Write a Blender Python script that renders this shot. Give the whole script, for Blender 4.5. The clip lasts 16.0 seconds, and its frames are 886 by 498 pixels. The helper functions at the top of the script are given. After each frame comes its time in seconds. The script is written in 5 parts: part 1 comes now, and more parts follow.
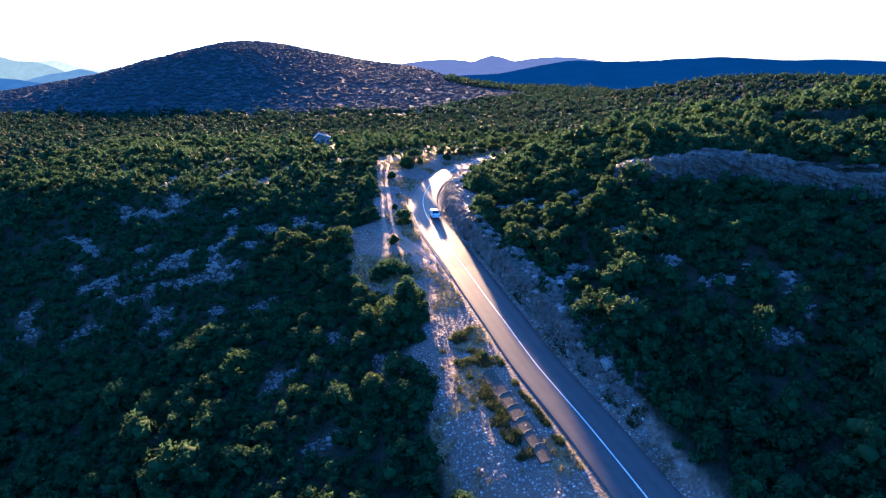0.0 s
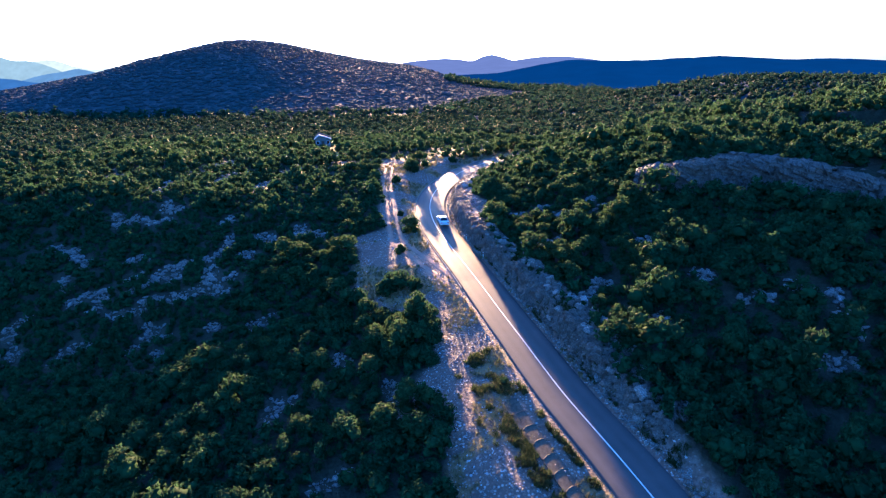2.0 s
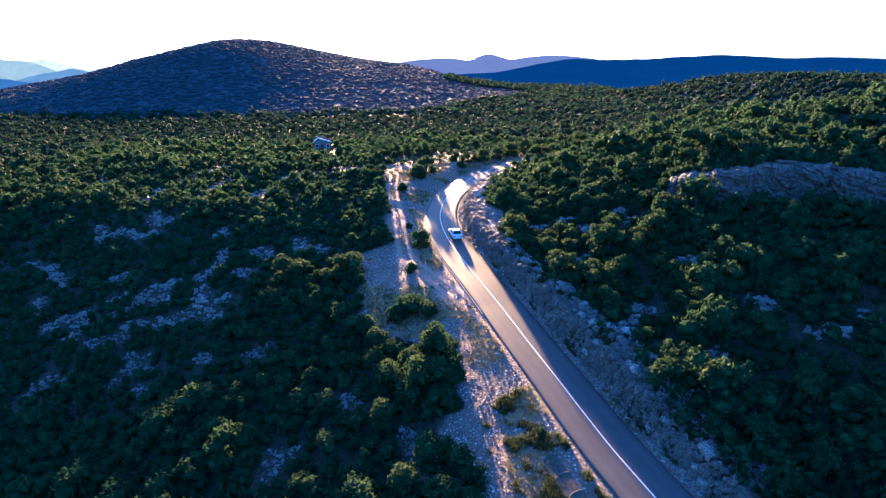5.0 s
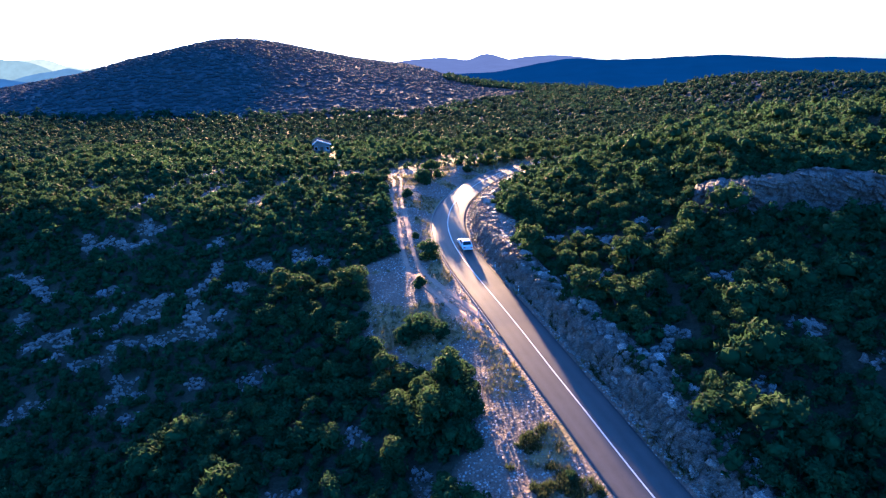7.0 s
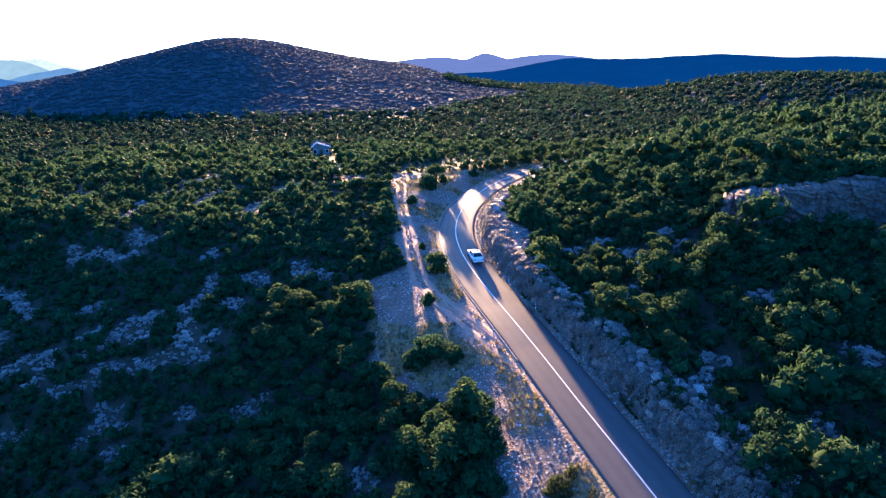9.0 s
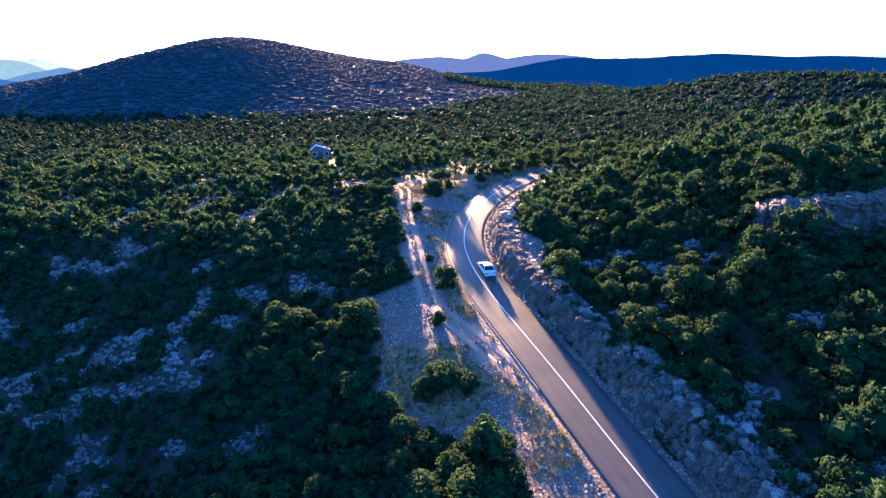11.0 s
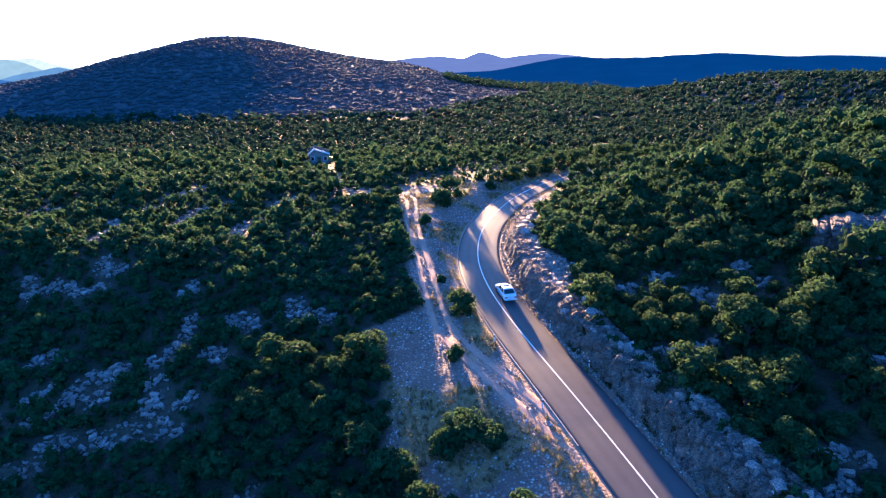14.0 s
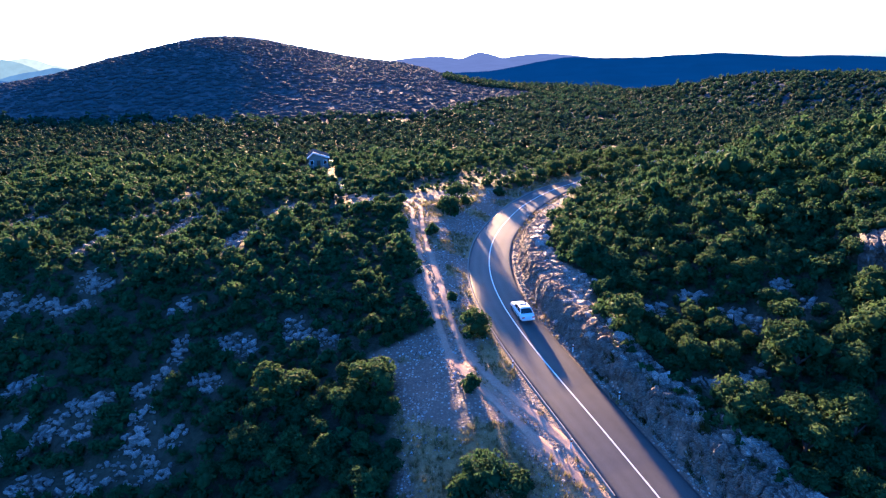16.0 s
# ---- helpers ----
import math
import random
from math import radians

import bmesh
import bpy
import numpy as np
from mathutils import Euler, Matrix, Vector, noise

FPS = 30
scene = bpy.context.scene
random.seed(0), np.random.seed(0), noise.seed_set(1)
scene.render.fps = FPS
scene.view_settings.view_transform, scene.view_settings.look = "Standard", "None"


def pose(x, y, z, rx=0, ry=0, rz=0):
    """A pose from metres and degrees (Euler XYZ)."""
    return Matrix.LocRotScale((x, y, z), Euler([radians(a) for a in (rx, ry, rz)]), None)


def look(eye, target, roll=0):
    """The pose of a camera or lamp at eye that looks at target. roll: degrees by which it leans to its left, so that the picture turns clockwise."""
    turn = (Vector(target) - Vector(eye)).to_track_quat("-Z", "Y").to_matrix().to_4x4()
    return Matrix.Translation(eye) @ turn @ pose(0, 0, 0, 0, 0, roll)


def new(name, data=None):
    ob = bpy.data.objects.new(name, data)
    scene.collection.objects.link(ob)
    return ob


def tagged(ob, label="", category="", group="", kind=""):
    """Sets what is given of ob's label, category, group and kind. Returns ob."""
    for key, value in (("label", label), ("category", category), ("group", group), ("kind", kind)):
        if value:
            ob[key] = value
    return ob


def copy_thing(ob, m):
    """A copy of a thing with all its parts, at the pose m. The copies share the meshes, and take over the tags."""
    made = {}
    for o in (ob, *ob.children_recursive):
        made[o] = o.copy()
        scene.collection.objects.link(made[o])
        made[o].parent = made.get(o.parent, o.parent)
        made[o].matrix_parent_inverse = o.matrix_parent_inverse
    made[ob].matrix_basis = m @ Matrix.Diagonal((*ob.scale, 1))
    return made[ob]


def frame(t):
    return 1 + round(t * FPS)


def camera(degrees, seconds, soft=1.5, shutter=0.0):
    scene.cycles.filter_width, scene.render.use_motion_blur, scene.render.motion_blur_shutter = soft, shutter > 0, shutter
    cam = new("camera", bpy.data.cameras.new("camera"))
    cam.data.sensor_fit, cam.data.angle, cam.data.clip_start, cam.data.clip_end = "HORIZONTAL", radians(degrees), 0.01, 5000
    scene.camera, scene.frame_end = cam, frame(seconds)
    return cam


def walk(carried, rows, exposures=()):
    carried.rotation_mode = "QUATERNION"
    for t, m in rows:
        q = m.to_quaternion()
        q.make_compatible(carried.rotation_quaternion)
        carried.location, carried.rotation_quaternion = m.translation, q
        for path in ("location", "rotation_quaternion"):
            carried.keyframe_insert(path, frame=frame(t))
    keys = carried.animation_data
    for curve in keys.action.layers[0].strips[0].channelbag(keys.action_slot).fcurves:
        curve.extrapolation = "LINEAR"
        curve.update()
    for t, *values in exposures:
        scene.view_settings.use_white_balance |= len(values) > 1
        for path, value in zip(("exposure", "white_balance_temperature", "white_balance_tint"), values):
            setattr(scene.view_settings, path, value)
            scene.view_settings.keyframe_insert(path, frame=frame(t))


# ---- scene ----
cam = camera(75.0, 16.0, soft=1.25)
PATH = [
    (0, (3.132, 1.487, 29.478), (2.689, 11.000, 26.425), -0.66),
    (1, (2.022, 4.550, 29.428), (1.590, 14.062, 26.370), -0.70),
    (2, (0.944, 7.650, 29.387), (0.526, 17.161, 26.325), -0.73),
    (3, (-0.112, 10.760, 29.363), (-0.514, 20.270, 26.297), -0.75),
    (4, (-1.151, 13.861, 29.358), (-1.535, 23.371, 26.289), -0.77),
    (5, (-2.171, 16.943, 29.370), (-2.537, 26.452, 26.298), -0.78),
    (6, (-3.168, 20.001, 29.396), (-3.517, 29.510, 26.321), -0.79),
    (7, (-4.137, 23.035, 29.429), (-4.469, 32.544, 26.350), -0.79),
    (8, (-5.072, 26.049, 29.462), (-5.387, 35.557, 26.379), -0.80),
    (9, (-5.968, 29.047, 29.488), (-6.267, 38.554, 26.402), -0.80),
    (10, (-6.821, 32.036, 29.502), (-7.106, 41.542, 26.412), -0.80),
    (11, (-7.632, 35.019, 29.500), (-7.904, 44.525, 26.408), -0.80),
    (12, (-8.409, 37.999, 29.485), (-8.669, 47.504, 26.389), -0.80),
    (13, (-9.165, 40.974, 29.460), (-9.412, 50.479, 26.362), -0.81),
    (14, (-9.920, 43.938, 29.437), (-10.155, 53.443, 26.338), -0.82),
    (15, (-10.707, 46.878, 29.433), (-10.928, 56.383, 26.334), -0.84),
    (16, (-11.566, 49.772, 29.475), (-11.773, 59.278, 26.378), -0.86),
]
EXPOSURE, KELVIN, TINT, SKY_STRENGTH, SUN_STRENGTH = 3.87, 3900.0, 16.0, 0.035, 5.0
walk(cam, [(t, look(eye, target, roll)) for t, eye, target, roll in PATH],
     [(0.0, EXPOSURE, KELVIN, TINT), (16.0, EXPOSURE, KELVIN, TINT)])

# ---- light: low sun ahead of the camera, clear sky ----
SUN_AZ, SUN_EL = radians(10.5), radians(10.3)      # to the left of +y, above the horizon
world = bpy.data.worlds.new("sky")
scene.world = world
world.use_nodes = True
wn, wl = world.node_tree.nodes, world.node_tree.links
sky = wn.new("ShaderNodeTexSky")
sky.sky_type = "NISHITA"
sky.sun_disc = False
sky.sun_elevation = SUN_EL
sky.sun_rotation = -SUN_AZ
sky.dust_density = 1.6
sky.ozone_density = 3.5
wn["Background"].inputs["Strength"].default_value = SKY_STRENGTH
wl.new(sky.outputs["Color"], wn["Background"].inputs["Color"])
sun_data = bpy.data.lights.new("sun", "SUN")
sun_data.energy, sun_data.angle, sun_data.color = SUN_STRENGTH, radians(1.5), (1.0, 0.44, 0.1)
sun = new("sun", sun_data)
sun_dir = Vector((-math.sin(SUN_AZ) * math.cos(SUN_EL), math.cos(SUN_AZ) * math.cos(SUN_EL), math.sin(SUN_EL)))
sun.matrix_world = look(sun_dir * 100, (0, 0, 0))


# ---- materials ----
class Mat:
    """A node material under construction."""

    def __init__(self, name):
        self.m = bpy.data.materials.new(name)
        self.m.use_nodes = True
        self.t = self.m.node_tree
        self.b = self.t.nodes["Principled BSDF"]
        self.out = self.t.nodes["Material Output"]

    def n(self, kind, **kw):
        node = self.t.nodes.new(kind)
        for k, v in kw.items():
            if k in node.inputs:
                node.inputs[k].default_value = v
        return node

    def link(self, a, b):
        self.t.links.new(a, b)

    def noise(self, scale, detail=4.0, rough=0.6):
        tc = self.n("ShaderNodeTexCoord")
        nz = self.n("ShaderNodeTexNoise", Scale=scale, Detail=detail, Roughness=rough)
        self.link(tc.outputs["Object"], nz.inputs["Vector"])
        return nz.outputs["Fac"]

    def ramp(self, fac, stops):
        r = self.n("ShaderNodeValToRGB")
        e = r.color_ramp.elements
        while len(e) < len(stops):
            e.new(0.5)
        for el, (p, c) in zip(e, stops):
            el.position, el.color = p, (*c, 1)
        self.link(fac, r.inputs["Fac"])
        return r.outputs["Color"]

    def mix(self, fac, a, b, blend="MIX"):
        x = self.n("ShaderNodeMix")
        x.data_type, x.blend_type = "RGBA", blend
        for sock, v in ((x.inputs[0], fac), (x.inputs[6], a), (x.inputs[7], b)):
            if isinstance(v, (int, float)):
                sock.default_value = v
            elif isinstance(v, tuple):
                sock.default_value = (*v, 1)
            else:
                self.link(v, sock)
        return x.outputs[2]

    def math(self, op, a, b):
        x = self.n("ShaderNodeMath")
        x.operation = op
        for sock, v in ((x.inputs[0], a), (x.inputs[1], b)):
            if isinstance(v, (int, float)):
                sock.default_value = v
            else:
                self.link(v, sock)
        return x.outputs[0]

    def attr(self, name):
        a = self.n("ShaderNodeAttribute")
        a.attribute_name = name
        return a.outputs["Fac"]

    def bump(self, height, strength=0.5, distance=0.1):
        bp = self.n("ShaderNodeBump", Strength=strength, Distance=distance)
        self.link(height, bp.inputs["Height"])
        self.link(bp.outputs["Normal"], self.b.inputs["Normal"])

    def done(self, color, rough=0.8, spec=0.3, metal=0.0):
        if isinstance(color, tuple):
            self.b.inputs["Base Color"].default_value = (*color, 1)
        else:
            self.link(color, self.b.inputs["Base Color"])
        if isinstance(rough, (int, float)):
            self.b.inputs["Roughness"].default_value = rough
        else:
            self.link(rough, self.b.inputs["Roughness"])
        self.b.inputs["Specular IOR Level"].default_value = spec
        self.b.inputs["Metallic"].default_value = metal
        return self.m


def ground_material():
    m = Mat("stony_ground")
    fine, mid, big = m.noise(9.0, 6, 0.7), m.noise(1.3, 5, 0.65), m.noise(0.12, 4)
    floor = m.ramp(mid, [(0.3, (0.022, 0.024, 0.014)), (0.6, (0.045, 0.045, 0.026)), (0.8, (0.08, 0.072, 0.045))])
    gravel = m.ramp(fine, [(0.3, (0.08, 0.06, 0.045)), (0.5, (0.19, 0.14, 0.11)), (0.72, (0.38, 0.32, 0.27))])
    tc = m.n("ShaderNodeTexCoord")
    vor = m.n("ShaderNodeTexVoronoi", Scale=3.2, Randomness=1.0)
    m.link(tc.outputs["Object"], vor.inputs["Vector"])
    pick = m.n("ShaderNodeSeparateColor")
    m.link(vor.outputs["Color"], pick.inputs["Color"])
    pebble = m.ramp(pick.outputs[0], [(0.0, (0.12, 0.085, 0.065)), (0.55, (0.27, 0.2, 0.155)), (0.8, (0.49, 0.43, 0.37)), (1.0, (0.68, 0.64, 0.58))])
    pebble = m.mix(m.ramp(vor.outputs["Distance"], [(0.25, (0.0, 0.0, 0.0)), (0.5, (1.0, 1.0, 1.0))]), pebble, (0.12, 0.095, 0.075))
    gravel = m.mix(0.75, gravel, pebble)
    earth = m.ramp(mid, [(0.3, (0.19, 0.13, 0.09)), (0.7, (0.32, 0.23, 0.17))])
    gravel = m.mix(m.math("MULTIPLY", big, 0.4), gravel, earth)
    straw = m.ramp(fine, [(0.3, (0.16, 0.12, 0.05)), (0.7, (0.36, 0.27, 0.11))])
    stone = m.ramp(mid, [(0.3, (0.09, 0.07, 0.05)), (0.5, (0.19, 0.155, 0.125)), (0.7, (0.36, 0.32, 0.28))])
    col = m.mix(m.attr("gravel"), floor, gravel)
    col = m.mix(m.attr("rock"), col, stone)
    col = m.mix(m.attr("straw"), col, straw)
    dust = m.ramp(fine, [(0.3, (0.38, 0.235, 0.155)), (0.7, (0.52, 0.35, 0.25))])
    col = m.mix(m.attr("track"), col, dust)
    m.bump(m.math("SUBTRACT", m.math("ADD", m.math("MULTIPLY", fine, 0.5), mid), m.math("MULTIPLY", vor.outputs["Distance"], 0.5)), 0.9, 0.3)
    return m.done(col, 0.9, 0.2)


def foliage_material(name, dark, light, glow, gloss=0.02, see_through=0.29):
    m = Mat(name)
    geo = m.n("ShaderNodeNewGeometry")
    info = m.n("ShaderNodeObjectInfo")
    per = m.math("FRACT", m.math("ADD", geo.outputs["Random Per Island"], info.outputs["Random"]), 0.0)
    big = m.noise(0.25, 3)
    fac = m.math("ADD", m.math("MULTIPLY", per, 0.6), m.math("MULTIPLY", big, 0.5))
    col = m.ramp(fac, [(0.2, dark), (0.8, light)])
    m.done(col, 0.8, gloss)
    tr = m.n("ShaderNodeBsdfTranslucent")
    m.link(m.mix(0.5, col, glow), tr.inputs["Color"])
    mx = m.n("ShaderNodeMixShader", Fac=see_through)
    m.link(m.b.outputs["BSDF"], mx.inputs[1])
    m.link(tr.outputs["BSDF"], mx.inputs[2])
    m.link(mx.outputs[0], m.out.inputs["Surface"])
    return m.m


def limestone_material(name="limestone", lift=1.0, earth=(0.26, 0.22, 0.17), earthy=0.5):
    m = Mat(name)
    info = m.n("ShaderNodeObjectInfo")
    geo = m.n("ShaderNodeNewGeometry")
    fine, mid = m.noise(5.0, 6, 0.7), m.noise(0.9, 5, 0.65)
    col = m.ramp(mid, [(0.25, (0.16 * lift, 0.15 * lift, 0.14 * lift)), (0.5, (0.34 * lift, 0.32 * lift, 0.3 * lift)), (0.75, (0.5 * lift, 0.48 * lift, 0.45 * lift))])
    stain = m.ramp(fine, [(0.35, (0.45, 0.42, 0.38)), (0.55, (1.0, 1.0, 1.0))])
    col = m.mix(0.8, col, stain, "MULTIPLY")
    per = m.math("FRACT", m.math("ADD", geo.outputs["Random Per Island"], info.outputs["Random"]), 0.0)
    patch = m.ramp(m.noise(0.45, 4, 0.7), [(0.35, (0.0, 0.0, 0.0)), (0.65, (1.0, 1.0, 1.0))])
    col = m.mix(m.math("MULTIPLY", m.math("MAXIMUM", per, patch) if earthy > 0.5 else per, earthy), col, earth)
    tc = m.n("ShaderNodeTexCoord")
    warp = m.n("ShaderNodeMapping")
    warp.inputs["Scale"].default_value = (1.0, 1.0, 2.6)
    m.link(tc.outputs["Object"], warp.inputs["Vector"])
    vor = m.n("ShaderNodeTexVoronoi", Scale=3.4)
    vor.feature = "DISTANCE_TO_EDGE"
    m.link(warp.outputs["Vector"], vor.inputs["Vector"])
    crack = m.ramp(vor.outputs["Distance"], [(0.0, (0.2, 0.19, 0.18)), (0.08, (0.8, 0.8, 0.8)), (0.3, (1.0, 1.0, 1.0))])
    col = m.mix(0.85, col, crack, "MULTIPLY")
    m.bump(m.math("ADD", m.math("ADD", fine, mid), m.math("MULTIPLY", vor.outputs["Distance"], 2.0)), 0.9, 0.15)
    return m.done(col, 0.85, 0.25)


def rubble_material():
    """Broken stones, each of its own shade from earth-stained to freshly split."""
    m = Mat("pale_rubble")
    geo = m.n("ShaderNodeNewGeometry")
    col = m.ramp(geo.outputs["Random Per Island"], [(0.0, (0.09, 0.07, 0.055)), (0.5, (0.23, 0.19, 0.16)), (0.85, (0.42, 0.37, 0.33)), (1.0, (0.66, 0.62, 0.57))])
    fine = m.noise(14.0, 4, 0.7)
    col = m.mix(0.5, col, m.ramp(fine, [(0.3, (0.55, 0.52, 0.48)), (0.6, (1.0, 1.0, 1.0))]), "MULTIPLY")
    m.bump(fine, 0.5, 0.03)
    return m.done(col, 0.85, 0.2)


def asphalt_material():
    m = Mat("worn_asphalt")
    fine, mid = m.noise(60.0, 3, 0.7), m.noise(0.5, 5, 0.7)
    wheel = m.attr("wheel")
    col = m.ramp(mid, [(0.3, (0.045, 0.043, 0.042)), (0.7, (0.085, 0.08, 0.077))])
    col = m.mix(m.math("MULTIPLY", wheel, 0.5), col, (0.11, 0.105, 0.1))
    col = m.mix(0.35, col, m.ramp(fine, [(0.3, (0.02, 0.02, 0.02)), (0.7, (0.16, 0.15, 0.15))]))
    rough = m.math("SUBTRACT", m.math("ADD", m.math("MULTIPLY", mid, 0.12), 0.58), m.math("MULTIPLY", wheel, 0.08))
    m.bump(fine, 0.25, 0.01)
    return m.done(col, rough, 0.08)


def plain(name, color, rough=0.6, spec=0.4, metal=0.0, grain=8.0, vary=0.25):
    m = Mat(name)
    dark = tuple(c * (1 - vary) for c in color)
    return m.done(m.ramp(m.noise(grain, 4), [(0.3, dark), (0.7, color)]), rough, spec, metal)


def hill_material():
    """Garrigue over stony ground, the grey-blue of far haze put into its colours."""
    m = Mat("hazed_wooded_hill")
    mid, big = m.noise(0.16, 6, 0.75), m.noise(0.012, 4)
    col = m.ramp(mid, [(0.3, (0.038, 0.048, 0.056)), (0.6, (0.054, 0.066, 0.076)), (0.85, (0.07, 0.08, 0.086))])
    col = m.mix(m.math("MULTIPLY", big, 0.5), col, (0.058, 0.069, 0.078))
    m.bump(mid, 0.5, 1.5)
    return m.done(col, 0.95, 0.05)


def hazed_canopy_material():
    m = Mat("hazed_hill_canopy")
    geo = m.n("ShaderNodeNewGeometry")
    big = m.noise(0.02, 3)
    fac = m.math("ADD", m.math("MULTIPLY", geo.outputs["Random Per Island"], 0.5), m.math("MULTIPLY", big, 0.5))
    # distant haze is painted in: both canopy greens are shifted to blue
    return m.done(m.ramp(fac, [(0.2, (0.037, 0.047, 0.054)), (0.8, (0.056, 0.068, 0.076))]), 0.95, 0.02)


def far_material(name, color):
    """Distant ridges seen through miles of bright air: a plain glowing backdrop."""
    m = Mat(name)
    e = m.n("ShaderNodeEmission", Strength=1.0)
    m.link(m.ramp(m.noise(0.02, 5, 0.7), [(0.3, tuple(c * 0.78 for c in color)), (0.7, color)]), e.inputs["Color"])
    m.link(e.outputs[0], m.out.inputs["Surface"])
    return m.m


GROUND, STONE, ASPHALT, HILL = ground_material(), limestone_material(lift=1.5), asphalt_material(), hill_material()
OAK = foliage_material("holm_oak_leaves", (0.017, 0.031, 0.012), (0.05, 0.085, 0.031), (0.1, 0.17, 0.055))
SCRUB = foliage_material("maquis_leaves", (0.015, 0.028, 0.012), (0.043, 0.077, 0.03), (0.085, 0.16, 0.055))
WOOD = foliage_material("wood_canopy", (0.011, 0.022, 0.013), (0.027, 0.05, 0.027), (0.04, 0.085, 0.042), 0.02, 0.24)
HILLWOOD = hazed_canopy_material()
GRASS = foliage_material("dry_grass", (0.09, 0.085, 0.04), (0.21, 0.185, 0.085), (0.2, 0.18, 0.07))
BARK = plain("grey_bark", (0.06, 0.048, 0.04), 0.9, 0.1)
PAINT_WHITE = plain("road_paint", (0.78, 0.77, 0.74), 0.55, 0.4, grain=2.0)


# ---- mesh helpers ----
def link_mesh(name, bm, material, parent=None, smooth=False):
    me = bpy.data.meshes.new(name)
    bm.to_mesh(me)
    bm.free()
    me.materials.append(material)
    if smooth:
        me.shade_smooth()
    ob = new(name, me)
    ob.parent = parent
    return ob


def part(name, bm, material, parent, label="", smooth=False):
    ob = link_mesh(name, bm, material, parent, smooth)
    return tagged(ob, label) if label else ob


def empty(name, m, label, category, group=""):
    ob = new(name)
    ob.matrix_world = m
    ob.empty_display_size = 0.3
    return tagged(ob, label, category, group)


def array_mesh(name, verts, faces, material):
    """A mesh object from numpy arrays of vertices and of triangles or quads."""
    me = bpy.data.meshes.new(name)
    k = faces.shape[1]
    me.vertices.add(len(verts))
    me.vertices.foreach_set("co", np.ascontiguousarray(verts, dtype=np.float32).ravel())
    me.loops.add(faces.size)
    me.loops.foreach_set("vertex_index", np.ascontiguousarray(faces, dtype=np.int32).ravel())
    me.polygons.add(len(faces))
    me.polygons.foreach_set("loop_start", np.arange(0, faces.size, k, dtype=np.int32))
    me.update(calc_edges=True)
    me.materials.append(material)
    return new(name, me)


def add_box(bm, cx, cy, cz, sx, sy, sz, m=None, bevel=0.0):
    r = bmesh.ops.create_cube(bm, size=1.0)
    vs = r["verts"]
    bmesh.ops.scale(bm, vec=(sx, sy, sz), verts=vs)
    bmesh.ops.translate(bm, vec=(cx, cy, cz), verts=vs)
    if m is not None:
        bmesh.ops.transform(bm, matrix=m, verts=vs)
    if bevel:
        es = list({e for v in vs for e in v.link_edges})
        bmesh.ops.bevel(bm, geom=es, offset=bevel, segments=2, affect="EDGES")


def add_tube(bm, a, b, r0, r1, seg=7):
    a, b = Vector(a), Vector(b)
    d = b - a
    m = Matrix.Translation((a + b) / 2) @ d.to_track_quat("Z", "Y").to_matrix().to_4x4()
    bmesh.ops.create_cone(bm, cap_ends=True, segments=seg, radius1=r0, radius2=r1, depth=d.length, matrix=m)


# ---- lie of the land ----
def sstep(a, b, v):
    t = np.clip((v - a) / (b - a), 0.0, 1.0)
    return t * t * (3 - 2 * t)


def lattice(ix, iy, seed):
    h = np.sin(ix * 127.1 + iy * 311.7 + seed * 74.7) * 43758.5453
    return h - np.floor(h)


def vnoise(x, y, seed=0):
    ix, iy = np.floor(x), np.floor(y)
    fx, fy = x - ix, y - iy
    fx, fy = fx * fx * (3 - 2 * fx), fy * fy * (3 - 2 * fy)
    a, b = lattice(ix, iy, seed), lattice(ix + 1, iy, seed)
    c, d = lattice(ix, iy + 1, seed), lattice(ix + 1, iy + 1, seed)
    return (a * (1 - fx) + b * fx) * (1 - fy) + (c * (1 - fx) + d * fx) * fy - 0.5


def fbm(x, y, seed=0, octaves=4):
    return sum(vnoise(x * 2**k, y * 2**k, seed + k) / 2**k for k in range(octaves))


def spline(points, n):
    out = []
    for i in range(len(points) - 1):
        a, b, c, d = points[max(i - 1, 0)], points[i], points[i + 1], points[min(i + 2, len(points) - 1)]
        for k in range(n):
            t = k / n
            out.append([0.5 * (2 * b[j] + (c[j] - a[j]) * t + (2 * a[j] - 5 * b[j] + 4 * c[j] - d[j]) * t * t
                               + (3 * b[j] - a[j] - 3 * c[j] + d[j]) * t**3) for j in (0, 1)])
    return np.array(out + [list(points[-1])])


# the painted centre line of the road, in plan
ROAD_LINE = spline([(52, -40), (34.5, 0), (26.5, 20), (18.5, 42.5), (14.7, 52.7), (11.1, 61.6), (7.8, 71.5), (5.3, 79), (2.7, 87.2),
                    (-0.6, 97), (-3.2, 105), (-5.4, 113.5), (-6.6, 121.5), (-6.6, 129.0), (-5.4, 137), (-2.7, 145.5), (0.9, 154.0),
                    (5.3, 161.7), (9.6, 167.8), (14.5, 173.0), (20, 178.6), (29, 186), (45, 194), (90, 206), (200, 222)], 10)
RISE_Y = [88, 98, 106, 114, 122, 130, 138, 146, 154, 162, 175, 200]
RISE_Z = [0, 0.2, 0.5, 0.9, 1.45, 2.1, 2.7, 3.2, 3.6, 3.85, 4.1, 4.3]
ROAD_RIGHT = 3.1
TRACK_LINE = spline([(-0.6, 86.5), (-3.4, 90.8), (-6.2, 95.6), (-8.9, 99.8), (-11.2, 104.6), (-13.0, 112), (-14.4, 120), (-16.2, 130), (-17.7, 140),
                     (-18.4, 149), (-21, 154.5), (-28, 157.5), (-38, 165)], 8)


